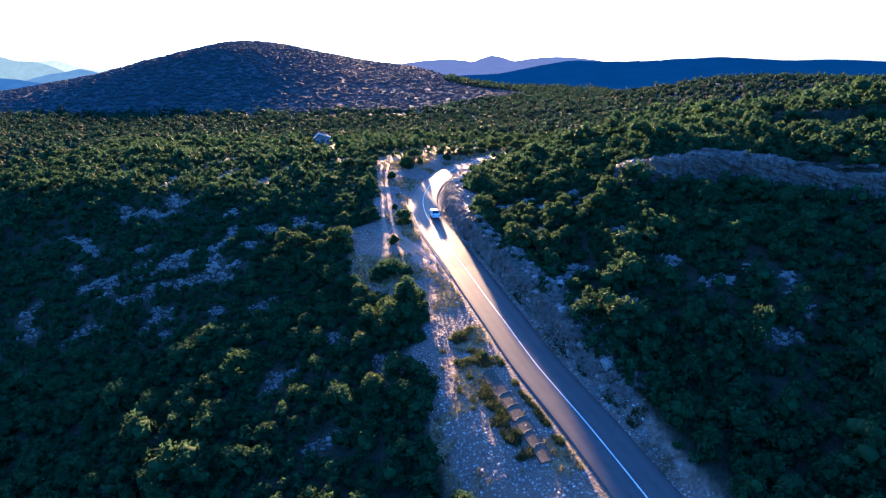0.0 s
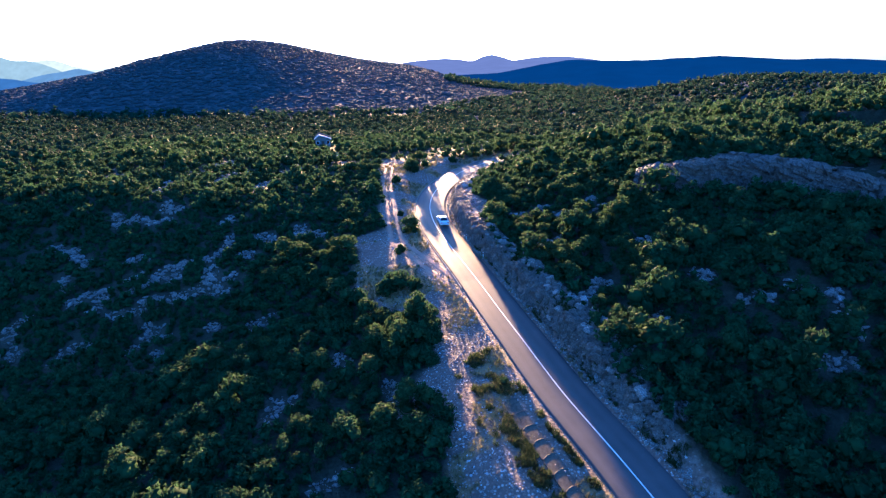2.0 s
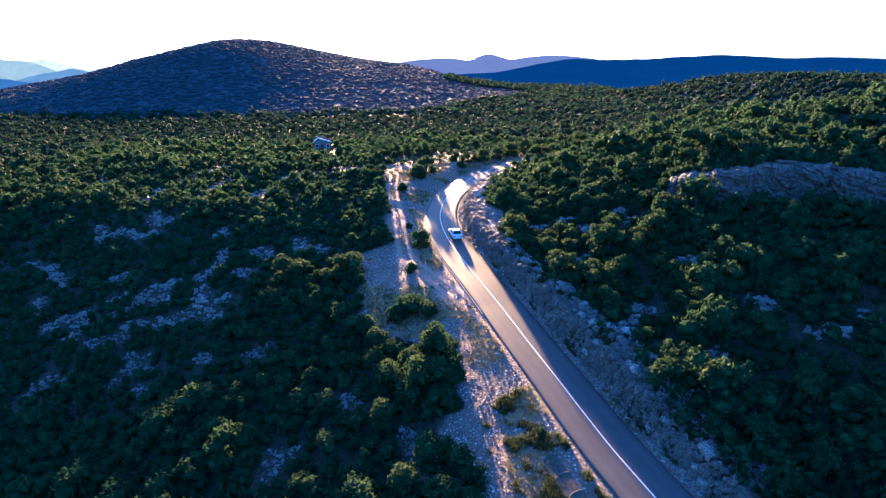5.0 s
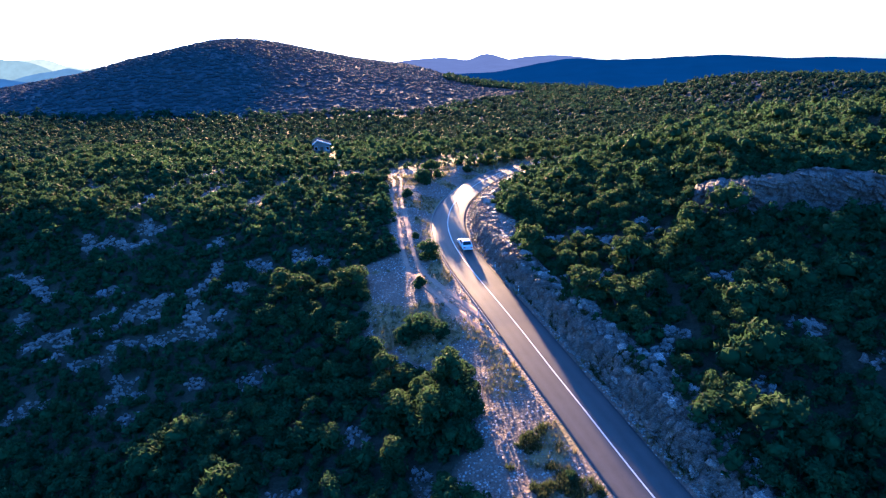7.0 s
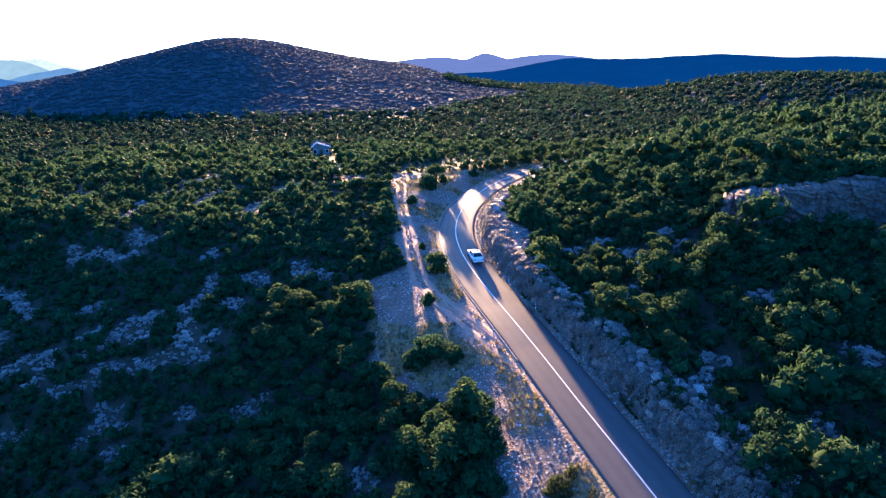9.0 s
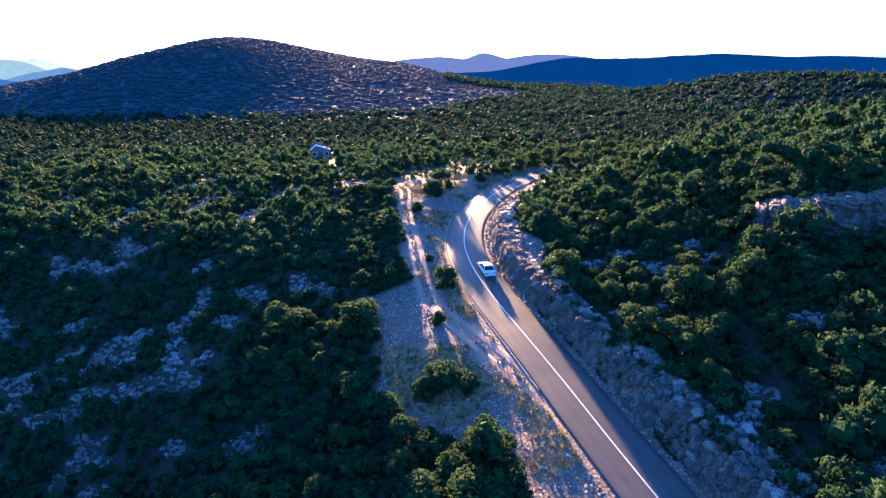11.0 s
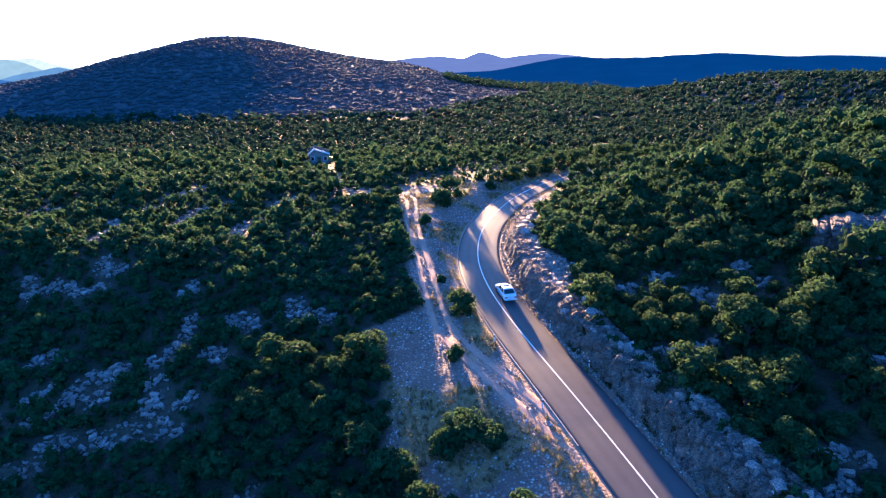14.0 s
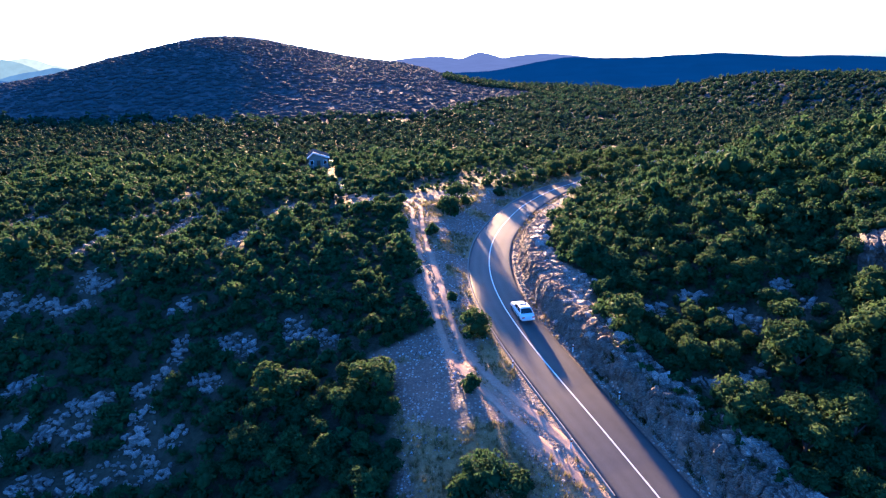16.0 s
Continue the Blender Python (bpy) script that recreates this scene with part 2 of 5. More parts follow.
def road_height(x, y):
    d = (98.0 - y) / 8.0
    return -0.88 * np.logaddexp(0.0, d) + np.interp(y, RISE_Y, RISE_Z) + 0.05 * np.clip(x - 14.0, 0, 200) * sstep(170, 200, y)


def nearest(line, x, y):
    """For points: signed distance from a line in plan (right of it positive) and the nearest place on it."""
    x, y = np.atleast_1d(x).astype(float), np.atleast_1d(y).astype(float)
    tan = np.gradient(line, axis=0)
    tan /= np.linalg.norm(tan, axis=1)[:, None]
    d, nx, ny = np.empty_like(x), np.empty_like(x), np.empty_like(x)
    for i in range(0, len(x), 20000):
        sl = slice(i, i + 20000)
        vx, vy = x[sl, None] - line[None, :, 0], y[sl, None] - line[None, :, 1]
        j = (vx * vx + vy * vy).argmin(1)
        r = np.arange(len(j))
        px, py, tx, ty = vx[r, j], vy[r, j], tan[j, 0], tan[j, 1]
        along = px * tx + py * ty
        lim = np.clip(along, -12, 12)
        side = px * ty - py * tx
        d[sl] = np.where(side >= 0, 1, -1) * np.hypot(side, along - lim)
        nx[sl], ny[sl] = line[j, 0] + lim * tx, line[j, 1] + lim * ty
    return d, nx, ny


HILL_X = [-900, -523, -482, -441, -388, -355, -322, -290, -258, -239, -221, -197, -172, -148, -124, -100, -64, -39, -15, 9, 60, 200]
HILL_Z = [0, 0.0, 5.0, 10.3, 20.6, 27.8, 34.6, 45.0, 52.6, 56.9, 57.2, 54.1, 48.6, 43.8, 38.9, 35.2, 30.7, 24.7, 16.3, 10.8, 5, 2]


# the cutting: from the road's edge to its foot, and how far it leans back
TOE_Y, TOE = [0, 60, 80, 100, 113, 125, 140, 160], [1.4, 1.3, 1.2, 1.1, 1.1, 1.1, 1.2, 1.4]
STEEP_Y, STEEP = [0, 60, 75, 95, 102, 113, 124, 135, 150], [5.0, 4.4, 3.4, 2.9, 2.9, 3.3, 3.6, 3.2, 3.6]


def crag_frame(x, y):
    """Plan coordinates along the limestone crag and across it, uphill positive."""
    return (x - 29.0) * 0.871 - (y - 105.5) * 0.491, (x - 29.0) * 0.491 + (y - 105.5) * 0.871


def land(x, y):
    """Height of the natural ground and of the road's cut, and the distance from the road's centre line."""
    d, nx, ny = nearest(ROAD_LINE, x, y)
    zr = road_height(nx, ny)
    rough = 0.9 * fbm(x / 14.0, y / 14.0, 3) + 0.35 * fbm(x / 3.0, y / 3.0, 9, 3)
    # to the left: falls away towards the camera, a low plain beyond
    dl = np.clip(-d - 10, 0, None)
    tilt = 0.085 * (1 - sstep(100, 135, y)) + 0.0045 * np.clip(102 - y, 0, 20)
    berm = np.interp(y, [0, 104, 116, 130, 150, 165, 185, 220], [-0.5, -0.5, 0.55, 1.0, 1.3, 1.2, 0.8, 0.0])
    left = road_height(0 * y, y) + berm * sstep(3.2, 8.5, -d) - tilt * np.clip(dl, 0, 70) - 1.5 * sstep(24, 46, -x) * sstep(122, 150, y)
    left = left - 3.9 * sstep(195, 300, y) - 4.0 * sstep(280, 480, y) * sstep(-20, 60, x) - 3.5 * sstep(230, 330, y) * sstep(50, 150, -x)
    left = left + 0.03 * np.clip(x - 25, 0, 300) * sstep(180, 230, y) * (1 - sstep(330, 600, y))
    # to the right: a rock cut beside the road, then a slope up to a broad ridge
    dr = d - ROAD_RIGHT
    bank = np.interp(ny, [0, 50, 60, 68, 75, 85, 95, 100, 124, 136, 150, 165, 185], [1.0, 1.4, 2.4, 3.3, 3.5, 3.5, 3.3, 3.5, 3.3, 2.2, 1.4, 0.8, 0.5])
    toe, steep = np.interp(ny, TOE_Y, TOE), np.interp(ny, STEEP_Y, STEEP)
    jag = 0.8 * fbm(x / 2.2, y / 2.2, 21, 3)
    xs = x - np.interp(y, [0, 42, 60, 80, 100, 113, 130, 140, 150, 160, 170, 180, 200, 300], [34, 18, 11, 5, -1, -5, -6.5, -4.5, -0.8, 4.3, 11, 20, 36, 60])
    up = np.minimum(xs, np.maximum(dr, 0) * 1.3)
    right = zr + bank * (0.82 * sstep(0, 1, (dr - toe + 0.35 * jag) / (0.36 * steep)) + 0.18 * sstep(0, 1, (dr - toe + 0.7 * jag) / (1.5 * steep))) + 0.3 * np.clip(up - 14, 0, 28) + 0.125 * np.clip(up - 42, 0, 120)
    along, across = crag_frame(x, y)
    right = right + 3.2 * sstep(-0.9, 0.7, across) * sstep(-3, 2, along) * (1 - sstep(12, 34, across))
    z = np.where(d < 0, left, right)
    # road bed and verges
    verge = sstep(2.9, 4.6, np.abs(d))
    amount = np.where(d < 0, sstep(3.2, 12, -d), sstep(toe, toe + 3, dr))
    z = z * verge + (zr - 0.1) * (1 - verge) + rough * amount
    # far: the wooded hill ahead and the long eastern ridge
    hz = np.interp(x, HILL_X, HILL_Z)
    foot = np.interp(x, [-500, -170, -100, -30, 20, 120], [372, 345, 340, 335, 420, 520])
    rise = np.where(y < 650, np.sin(0.5 * math.pi * np.clip((y - foot) / (650 - foot), 0, 1)) ** 1.1, 1 - sstep(650, 1150, y))
    far = 3.0 * sstep(200, 300, y) * (d < 0)
    z = np.where((y > 250) & (d < 0), np.maximum(z, far * 0.3 + (hz - 3.6) * rise), z)
    # a wooded rise to the east
    rise_z = np.interp(x, [95, 140, 160, 187, 225, 290, 420, 800], [0, 4.5, 8.5, 13.0, 16.2, 14.5, 13, 10])
    z = np.where((y > 230) & (x > 90), np.maximum(z, rise_z * sstep(0, 1, (y - 270) / 190) * (1 - sstep(480, 600, y))), z)
    z = z - 70 * sstep(650, 1100, y) * sstep(420, 640, -x)
    z = z - 60 * sstep(1500, 2600, y) * (1 - sstep(-400, 0, x) * (1 - sstep(900, 1500, x)))
    return z, d, nx, ny


def axis(spans):
    out = []
    for a, b, step in spans:
        out += list(np.arange(a, b - 1e-6, step))
    return np.array(out + [spans[-1][1]])


gx = axis([(-4800, -1200, 300), (-1200, -300, 30), (-300, -100, 8), (-100, -28, 1.6), (-28, 40, 0.6), (40, 100, 1.6), (100, 300, 8), (300, 1200, 30), (1200, 4800, 300)])
gy = axis([(-900, -100, 100), (-100, -24, 8), (-24, 44, 2), (44, 200, 0.65), (200, 300, 2.5), (300, 800, 8), (800, 1400, 30), (1400, 4900, 250)])
XX, YY = np.meshgrid(gx, gy)
px, py = XX.ravel(), YY.ravel()
pz, pd = land(px, py)[:2]

# where the ground is bare: western edge of the gravel clearing beside the road, in plan
CLEAR_Y = [-40, 0, 20, 40, 49, 56, 60, 63, 68, 72, 76, 79, 82, 86, 93, 100.4, 104.8, 107, 109.4, 113, 119.5, 127.7, 138.5, 146.6, 150, 156, 160, 166]
CLEAR_X = [47, 30, 20, 5, -0.5, -1.5, -6, -5.5, -3.6, -3.2, -5, -7.8, -13.3, -16.2, -17.3, -17.2, -21.3, -18.6, -14.7, -15, -16.1, -17.6, -19.8, -21.5, -29, -31, -20, 6]
# broken limestone ribs among the scrub, in plan: chains of (x, y)
RIBS_PLAIN = [[(-59.1, 135.2), (-58.1, 138.1), (-58.9, 146.8), (-57.4, 153.6), (-55.5, 154.8)], [(-44.6, 128.5), (-46.5, 135.8), (-45.8, 139.4), (-44.9, 146.8)], [(-67.9, 129.5), (-67.7, 134.8), (-71, 142)],
              [(-61.3, 121.2), (-61.9, 124.4)], [(-60.3, 121.1), (-58.4, 122.2)], [(-69.1, 116.4), (-65.4, 119.5), (-61.9, 116.6), (-59.2, 118)], [(-70.7, 119.8), (-69, 118.1)], [(-46.5, 115.7), (-45.4, 117.4)],
              [(-68.7, 159.4), (-64.8, 166.2)], [(-70.8, 148.6), (-68.3, 149.6)], [(-106.5, 195.5), (-103.3, 202.8)], [(-89.3, 149.1), (-87.1, 151.7)], [(-44.2, 152.5), (-42.4, 156.9)]]
RIBS_VALLEY = [[(-30.9, 112.5), (-30.2, 110.2), (-25.3, 108.2)], [(-44.7, 101.4), (-42.6, 104.1), (-43.8, 110.3)], [(-38.6, 103.1), (-36.6, 102.1)], [(-52.7, 99.6), (-50.6, 101.4), (-47.7, 101.5)],
               [(-49.6, 101.3), (-48, 97)], [(-42.8, 98.6), (-41, 94), (-37, 95)], [(-46, 91), (-42, 92), (-38, 92)], [(-60.3, 104), (-59.1, 105.7), (-57.4, 105.1)],
               [(-56.7, 98.6), (-55.7, 99.6)], [(-53, 97), (-51.8, 97.7)], [(-55, 95), (-54, 96)], [(-51, 92), (-49, 92)], [(-38.8, 110), (-36.1, 109.6)], [(-37.2, 108), (-35.2, 108)]]
RIBS_FRONT = [[(-48, 81), (-46, 84)], [(-45, 83), (-43, 83)], [(-43, 79), (-40, 79)], [(-48, 86), (-46, 85)], [(-57, 83), (-56, 83)], [(-30, 81), (-28, 84)],
              [(-37, 84), (-36, 83)], [(-15, 72), (-14, 70)], [(-21, 62), (-21, 65), (-19, 65)], [(-13, 52), (-11, 53)], [(-8, 66), (-7, 60)],
              [(-67, 82), (-71, 87)], [(-59, 80), (-58, 83)]]
RIBS_WEST = [[(-65, 93), (-63, 95), (-60, 96), (-59, 91)], [(-55, 89), (-51, 89), (-50, 91)], [(-77.9, 109.7), (-72.5, 108.2)], [(-74.6, 108.4), (-68.3, 104.1)], [(-72, 89), (-71, 91)], [(-69.7, 99.7), (-67.8, 97.8)]]
RIBS_EAST = [[(9.7, 108.4), (10.6, 106.8)], [(13.5, 109.1), (14.5, 107.9)], [(16.4, 104.4), (17.2, 101.5)], [(13, 94), (15, 96)], [(10, 95), (12, 94)], [(26.1, 127.2), (28.2, 128.7)], [(22.2, 102.5), (23.2, 102.6)],
             [(17, 80), (19, 80)], [(17, 78), (16, 76)], [(25, 88), (28, 87)], [(30, 78), (31, 76)], [(23, 71), (24, 70)], [(39, 72), (42, 69), (42, 64)], [(37, 61), (39, 61)],
             [(33, 71), (35, 71)], [(20.4, 105.1), (22.5, 106.5)]]
OUTCROPS = [(c, 1.15) for c in RIBS_PLAIN + RIBS_VALLEY + RIBS_WEST] + [(c, 0.95) for c in RIBS_FRONT] + [(c, 1.05) for c in RIBS_EAST]


def rib_distance(x, y, chain):
    """Distance in plan from a chain of points."""
    best = np.full(np.shape(x), 1e9)
    for (ax, ay), (bx, by) in zip(chain[:-1], chain[1:]):
        l2 = (bx - ax) ** 2 + (by - ay) ** 2
        k = np.clip(((x - ax) * (bx - ax) + (y - ay) * (by - ay)) / l2, 0, 1)
        best = np.minimum(best, np.hypot(x - ax - k * (bx - ax), y - ay - k * (by - ay)))
    return best


FOOTPATH = [(-45, 196), (-41.4, 187.2), (-37.5, 176), (-36.2, 171)]      # from the house towards the fork


def bare(x, y, d):
    """How bare of scrub the ground is, 0 to 1: the clearing, verges and cut."""
    wob = 1.6 * fbm(x / 5.0, y / 5.0, 31, 3)
    west = np.interp(y, CLEAR_Y, CLEAR_X)
    clear = sstep(-0.6, 0.8, x - west + wob) * (d < 0) * (1 - sstep(157, 161, y + wob - 0.4 * np.clip(x + 20, 0, 30)))
    clear = np.maximum(clear, 0.5 - 0.5 * sstep(0.7, 2.1, rib_distance(x, y, FOOTPATH) + 0.4 * wob))
    verge = 1 - sstep(4.6, 6.2, -d + wob * 0.5)
    wide = np.interp(y, [0, 50, 60, 75, 90, 100, 108, 112, 116, 120, 128, 140, 150, 160], [2.2, 2.4, 3.0, 3.1, 3.1, 3.2, 3.8, 5.2, 7.4, 6.0, 5.0, 4.8, 4.0, 2.8])
    cut = 1 - sstep(wide - 0.8, wide + 0.6, d - ROAD_RIGHT + wob * 0.4)
    return np.where(d < 0, np.maximum(clear, verge), cut)


def outcrop_mask(x, y, grow=0.0):
    m = np.zeros_like(x)
    wob = 1.5 * fbm(x / 1.8, y / 1.8, 40, 3)
    for chain, w in OUTCROPS:
        m = np.maximum(m, 1 - sstep(-0.4, 0.4, rib_distance(x, y, chain) + wob - w - grow))
    return m


def scrub_height(x, y):
    """Scrub is stunted over rock, and low on the open valley floor to the west."""
    near = np.full(np.shape(x), 20.0)
    for chain, w in OUTCROPS[:-len(RIBS_EAST)]:
        near = np.minimum(near, np.minimum(rib_distance(x, y, chain), rib_distance(x, y + 4.0, chain)))
    east = np.full(np.shape(x), 20.0)
    for chain, w in OUTCROPS[-len(RIBS_EAST):]:
        east = np.minimum(east, np.minimum(rib_distance(x, y, chain), rib_distance(x, y + 3.0, chain)))
    near = np.minimum(near, 1.5 + 1.6 * east)
    base = 1.0 - 0.1 * sstep(24, 38, -x) * (1 - sstep(150, 180, y))
    d, _, _ = nearest(ROAD_LINE, x, y)
    base = base * (1.0 - 0.4 * (d > 0) * (1 - sstep(9, 17, d)) * sstep(130, 138, y) * (1 - sstep(146, 152, y)))      # low scrub inside the far bend
    base = base * (1.0 - 0.3 * (d < 0) * sstep(96, 106, y) * (1 - sstep(22, 34, -d)))      # browsed low beside the clearing
    base = base * (1.0 - 0.5 * sstep(138, 143, y) * (1 - sstep(156, 160, y)) * sstep(17, 21, -x) * (1 - sstep(34, 40, -x)))
    rim = 0.4 * np.clip(x + 20, 0, 30) + 160      # low heath just behind the crest of the bank
    base = base * (1.0 - 0.36 * (d < 0) * sstep(-2, 1, y - rim) * (1 - sstep(9, 16, y - rim)) * sstep(-24, -18, x) * (1 - sstep(8, 14, x)))
    return base * (0.65 + 0.35 * sstep(1.5, 6.0, near))


def crest_strip(x, y, d):
    """The top of the bank outside the far bend, and the place where the track forks."""
    return np.maximum(sstep(7.0, 8.5, -d) * (1 - sstep(13, 16, -d)) * sstep(138, 146, y), 0.8 * np.exp(-(((x + 17.5) / 4.5) ** 2 + ((y - 151) / 6.0) ** 2))) * (d < 0)


nrow, ncol = len(gy), len(gx)
idx = np.arange(nrow * ncol).reshape(nrow, ncol)
quads = np.stack([idx[:-1, :-1], idx[:-1, 1:], idx[1:, 1:], idx[1:, :-1]], -1).reshape(-1, 4)
td, _, _ = nearest(TRACK_LINE, px, py)
bare_v = bare(px, py, pd)
out_v = outcrop_mask(px, py)
rut = np.maximum(np.exp(-((np.abs(td) - 0.9) / 0.65) ** 2), 0.4 * np.exp(-(td / 1.3) ** 2))
pz = pz - 0.1 * rut * (np.abs(td) < 3)
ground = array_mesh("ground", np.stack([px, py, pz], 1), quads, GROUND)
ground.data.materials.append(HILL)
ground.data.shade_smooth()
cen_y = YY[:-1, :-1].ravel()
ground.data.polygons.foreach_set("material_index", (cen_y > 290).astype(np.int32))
straw_v = np.clip(sstep(0.02, 0.3, fbm(px / 4.0, py / 4.0, 50, 4) + 0.12 * ((pd < -2.9) & (pd > -6) & (py > 82)) + 0.5 * crest_strip(px, py, pd)) * bare_v * (pd < 0), 0, 1) * 0.8
rock_v = np.clip(np.maximum(out_v * 0.12, np.where(pd > 0, bare_v * sstep(ROAD_RIGHT + 1.0, ROAD_RIGHT + 2.2, pd), 0)), 0, 1)
for name, val in (("gravel", bare_v), ("rock", rock_v), ("straw", straw_v), ("track", np.clip(rut, 0, 1) * (np.abs(td) < 3))):
    ground.data.attributes.new(name, "FLOAT", "POINT").data.foreach_set("value", np.ascontiguousarray(val, dtype=np.float32))
tagged(ground, "stony Mediterranean hillside with gravel clearing and dirt track", "ground", kind="structure")


def height_at(x, y):
    return land(np.atleast_1d(np.asarray(x, float)), np.atleast_1d(np.asarray(y, float)))[0]


# ---- road ----
def ribbon(line, offsets, heights, thickness=0.0):
    """A strip along a line in plan, through cross-section points at the given offsets to its right."""
    tan = np.gradient(line, axis=0)
    tan /= np.linalg.norm(tan, axis=1)[:, None]
    nrm = np.stack([tan[:, 1], -tan[:, 0]], 1)
    z = road_height(line[:, 0], line[:, 1])
    rows = [np.column_stack([line + nrm * o, z + h]) for o, h in zip(offsets, heights)]
    v = np.stack(rows, 1)
    n, k = v.shape[:2]
    i = np.arange(n * k).reshape(n, k)
    f = np.stack([i[:-1, :-1], i[:-1, 1:], i[1:, 1:], i[1:, :-1]], -1).reshape(-1, 4)
    return v.reshape(-1, 3), f, n, k


ROAD_FINE = spline([tuple(p) for p in ROAD_LINE[::5]], 16)
offs = [-2.95, -2.85, -2.6, -2.0, -1.4, -0.8, 0.0, 0.8, 1.5, 2.2, 2.8, 3.1, 3.2]
hts = [-0.25, 0.0, 0.03, 0.04, 0.05, 0.06, 0.07, 0.06, 0.05, 0.04, 0.03, 0.0, -0.25]
rv, rf, rn, _ = ribbon(ROAD_FINE, offs, hts)
road = array_mesh("road", rv, rf, ASPHALT)
wheel = np.tile(np.array([0, 0, 0, 1, 0.3, 1, 0, 1, 0.3, 1, 0.1, 0, 0], dtype=np.float32), rn)
road.data.attributes.new("wheel", "FLOAT", "POINT").data.foreach_set("value", wheel)
tagged(road, "worn grey asphalt country road curving through scrubland", "road", kind="structure")
lv, lf, _, _ = ribbon(ROAD_FINE, [-0.075, 0.075], [0.074, 0.074])
line_ob = array_mesh("centre_line", lv, lf, PAINT_WHITE)
tagged(line_ob, "solid white painted centre line", "road marking", kind="structure")


def dirt_material():
    m = Mat("packed_dirt")
    fine, mid = m.noise(7.0, 6, 0.7), m.noise(0.7, 5, 0.7)
    col = m.ramp(mid, [(0.3, (0.26, 0.165, 0.115)), (0.55, (0.38, 0.25, 0.175)), (0.75, (0.46, 0.32, 0.24))])
    col = m.mix(0.45, col, m.ramp(fine, [(0.3, (0.2, 0.13, 0.09)), (0.7, (0.5, 0.37, 0.28))]))
    m.bump(fine, 0.6, 0.05)
    return m.done(col, 0.95, 0.1)


DIRT = dirt_material()


def wheel_rut(centre):
    """A strip of packed earth with ragged edges, sunk between its rims, along one wheel line of the track."""
    line = spline([tuple(p) for p in TRACK_LINE[:73:3]], 12)
    tan = np.gradient(line, axis=0)
    tan /= np.linalg.norm(tan, axis=1)[:, None]
    nrm = np.stack([tan[:, 1], -tan[:, 0]], 1)
    step = np.arange(len(line)) * 0.12
    rows = []
    for k, (o, h) in enumerate(((-0.56, -0.12), (-0.4, 0.05), (-0.15, 0.03), (0.15, 0.03), (0.4, 0.05), (0.56, -0.12))):
        off = centre + 0.12 * fbm(step / 2.0, step * 0 + centre, 5, 3) + o * (1 + 0.9 * fbm(step / 0.9, step * 0 + k, 12, 3))
        p = line + nrm * off[:, None]
        rows.append(np.column_stack([p, height_at(p[:, 0], p[:, 1]) - 0.07 + h]))
    v = np.stack(rows, 1)
    i = np.arange(v.shape[0] * v.shape[1]).reshape(v.shape[:2])
    f = np.stack([i[:-1, :-1], i[:-1, 1:], i[1:, 1:], i[1:, :-1]], -1).reshape(-1, 4)
    ob = array_mesh("dirt_track", v.reshape(-1, 3), f, DIRT)
    ob.data.shade_smooth()
    return tagged(ob, "pale packed wheel rut of a dirt track", "track", kind="structure")


wheel_rut(-0.85)
wheel_rut(0.85)
CONCRETE = plain("weathered_concrete", (0.3, 0.27, 0.24), 0.85, 0.25, grain=2.5, vary=0.35)
part_line = ROAD_FINE[(ROAD_FINE[:, 1] > 86) & (ROAD_FINE[:, 1] < 172)]
kv, kf, _, _ = ribbon(part_line, [-3.1, -3.09, -2.955, -2.945], [-0.25, 0.012, 0.01, -0.25])
tagged(array_mesh("kerb_strip", kv, kf, CONCRETE), "pale concrete edging strip along the road", "kerb", kind="structure")


# ---- distant ridges ----
def ridge(name, y, pts, base, material, label, depth=260.0):
    """A long hill with a crest along pts (x, z), falling to its base in front and behind."""
    xs = np.linspace(pts[0][0], pts[-1][0], 160)
    crest = np.interp(xs, [p[0] for p in pts], [p[1] for p in pts])
    kern = np.array([1, 2, 3, 2, 1]) / 9.0
    crest = np.convolve(np.pad(crest, 2, mode="edge"), kern, "valid") + 1.2 * fbm(xs / 14.0, xs * 0, 77, 3)
    rows = []
    for k, f in ((-1.0, 0.0), (-0.7, 0.25), (-0.4, 0.6), (-0.18, 0.88), (0.0, 1.0), (0.4, 0.6), (1.0, 0.0)):
        rows.append(np.column_stack([xs, np.full_like(xs, y + k * depth), base + (crest - base) * f]))
    v = np.stack(rows, 0)
    i = np.arange(v.shape[0] * v.shape[1]).reshape(v.shape[:2])
    f = np.stack([i[:-1, :-1], i[:-1, 1:], i[1:, 1:], i[1:, :-1]], -1).reshape(-1, 4)
    ob = array_mesh(name, v.reshape(-1, 3), f, material)
    ob.data.shade_smooth()
    return tagged(ob, label, "hills", kind="structure")


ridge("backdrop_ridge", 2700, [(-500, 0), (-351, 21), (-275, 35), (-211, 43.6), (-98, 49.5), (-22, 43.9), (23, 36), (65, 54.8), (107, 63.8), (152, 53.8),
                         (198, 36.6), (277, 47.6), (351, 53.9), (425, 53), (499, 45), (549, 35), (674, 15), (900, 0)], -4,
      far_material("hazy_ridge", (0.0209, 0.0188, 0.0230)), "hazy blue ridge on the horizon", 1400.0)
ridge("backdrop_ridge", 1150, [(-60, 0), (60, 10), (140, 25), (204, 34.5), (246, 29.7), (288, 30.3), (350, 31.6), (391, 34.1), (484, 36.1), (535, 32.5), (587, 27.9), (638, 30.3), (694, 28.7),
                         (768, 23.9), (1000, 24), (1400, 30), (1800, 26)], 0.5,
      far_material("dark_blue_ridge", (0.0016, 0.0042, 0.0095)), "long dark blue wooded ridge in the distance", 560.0)
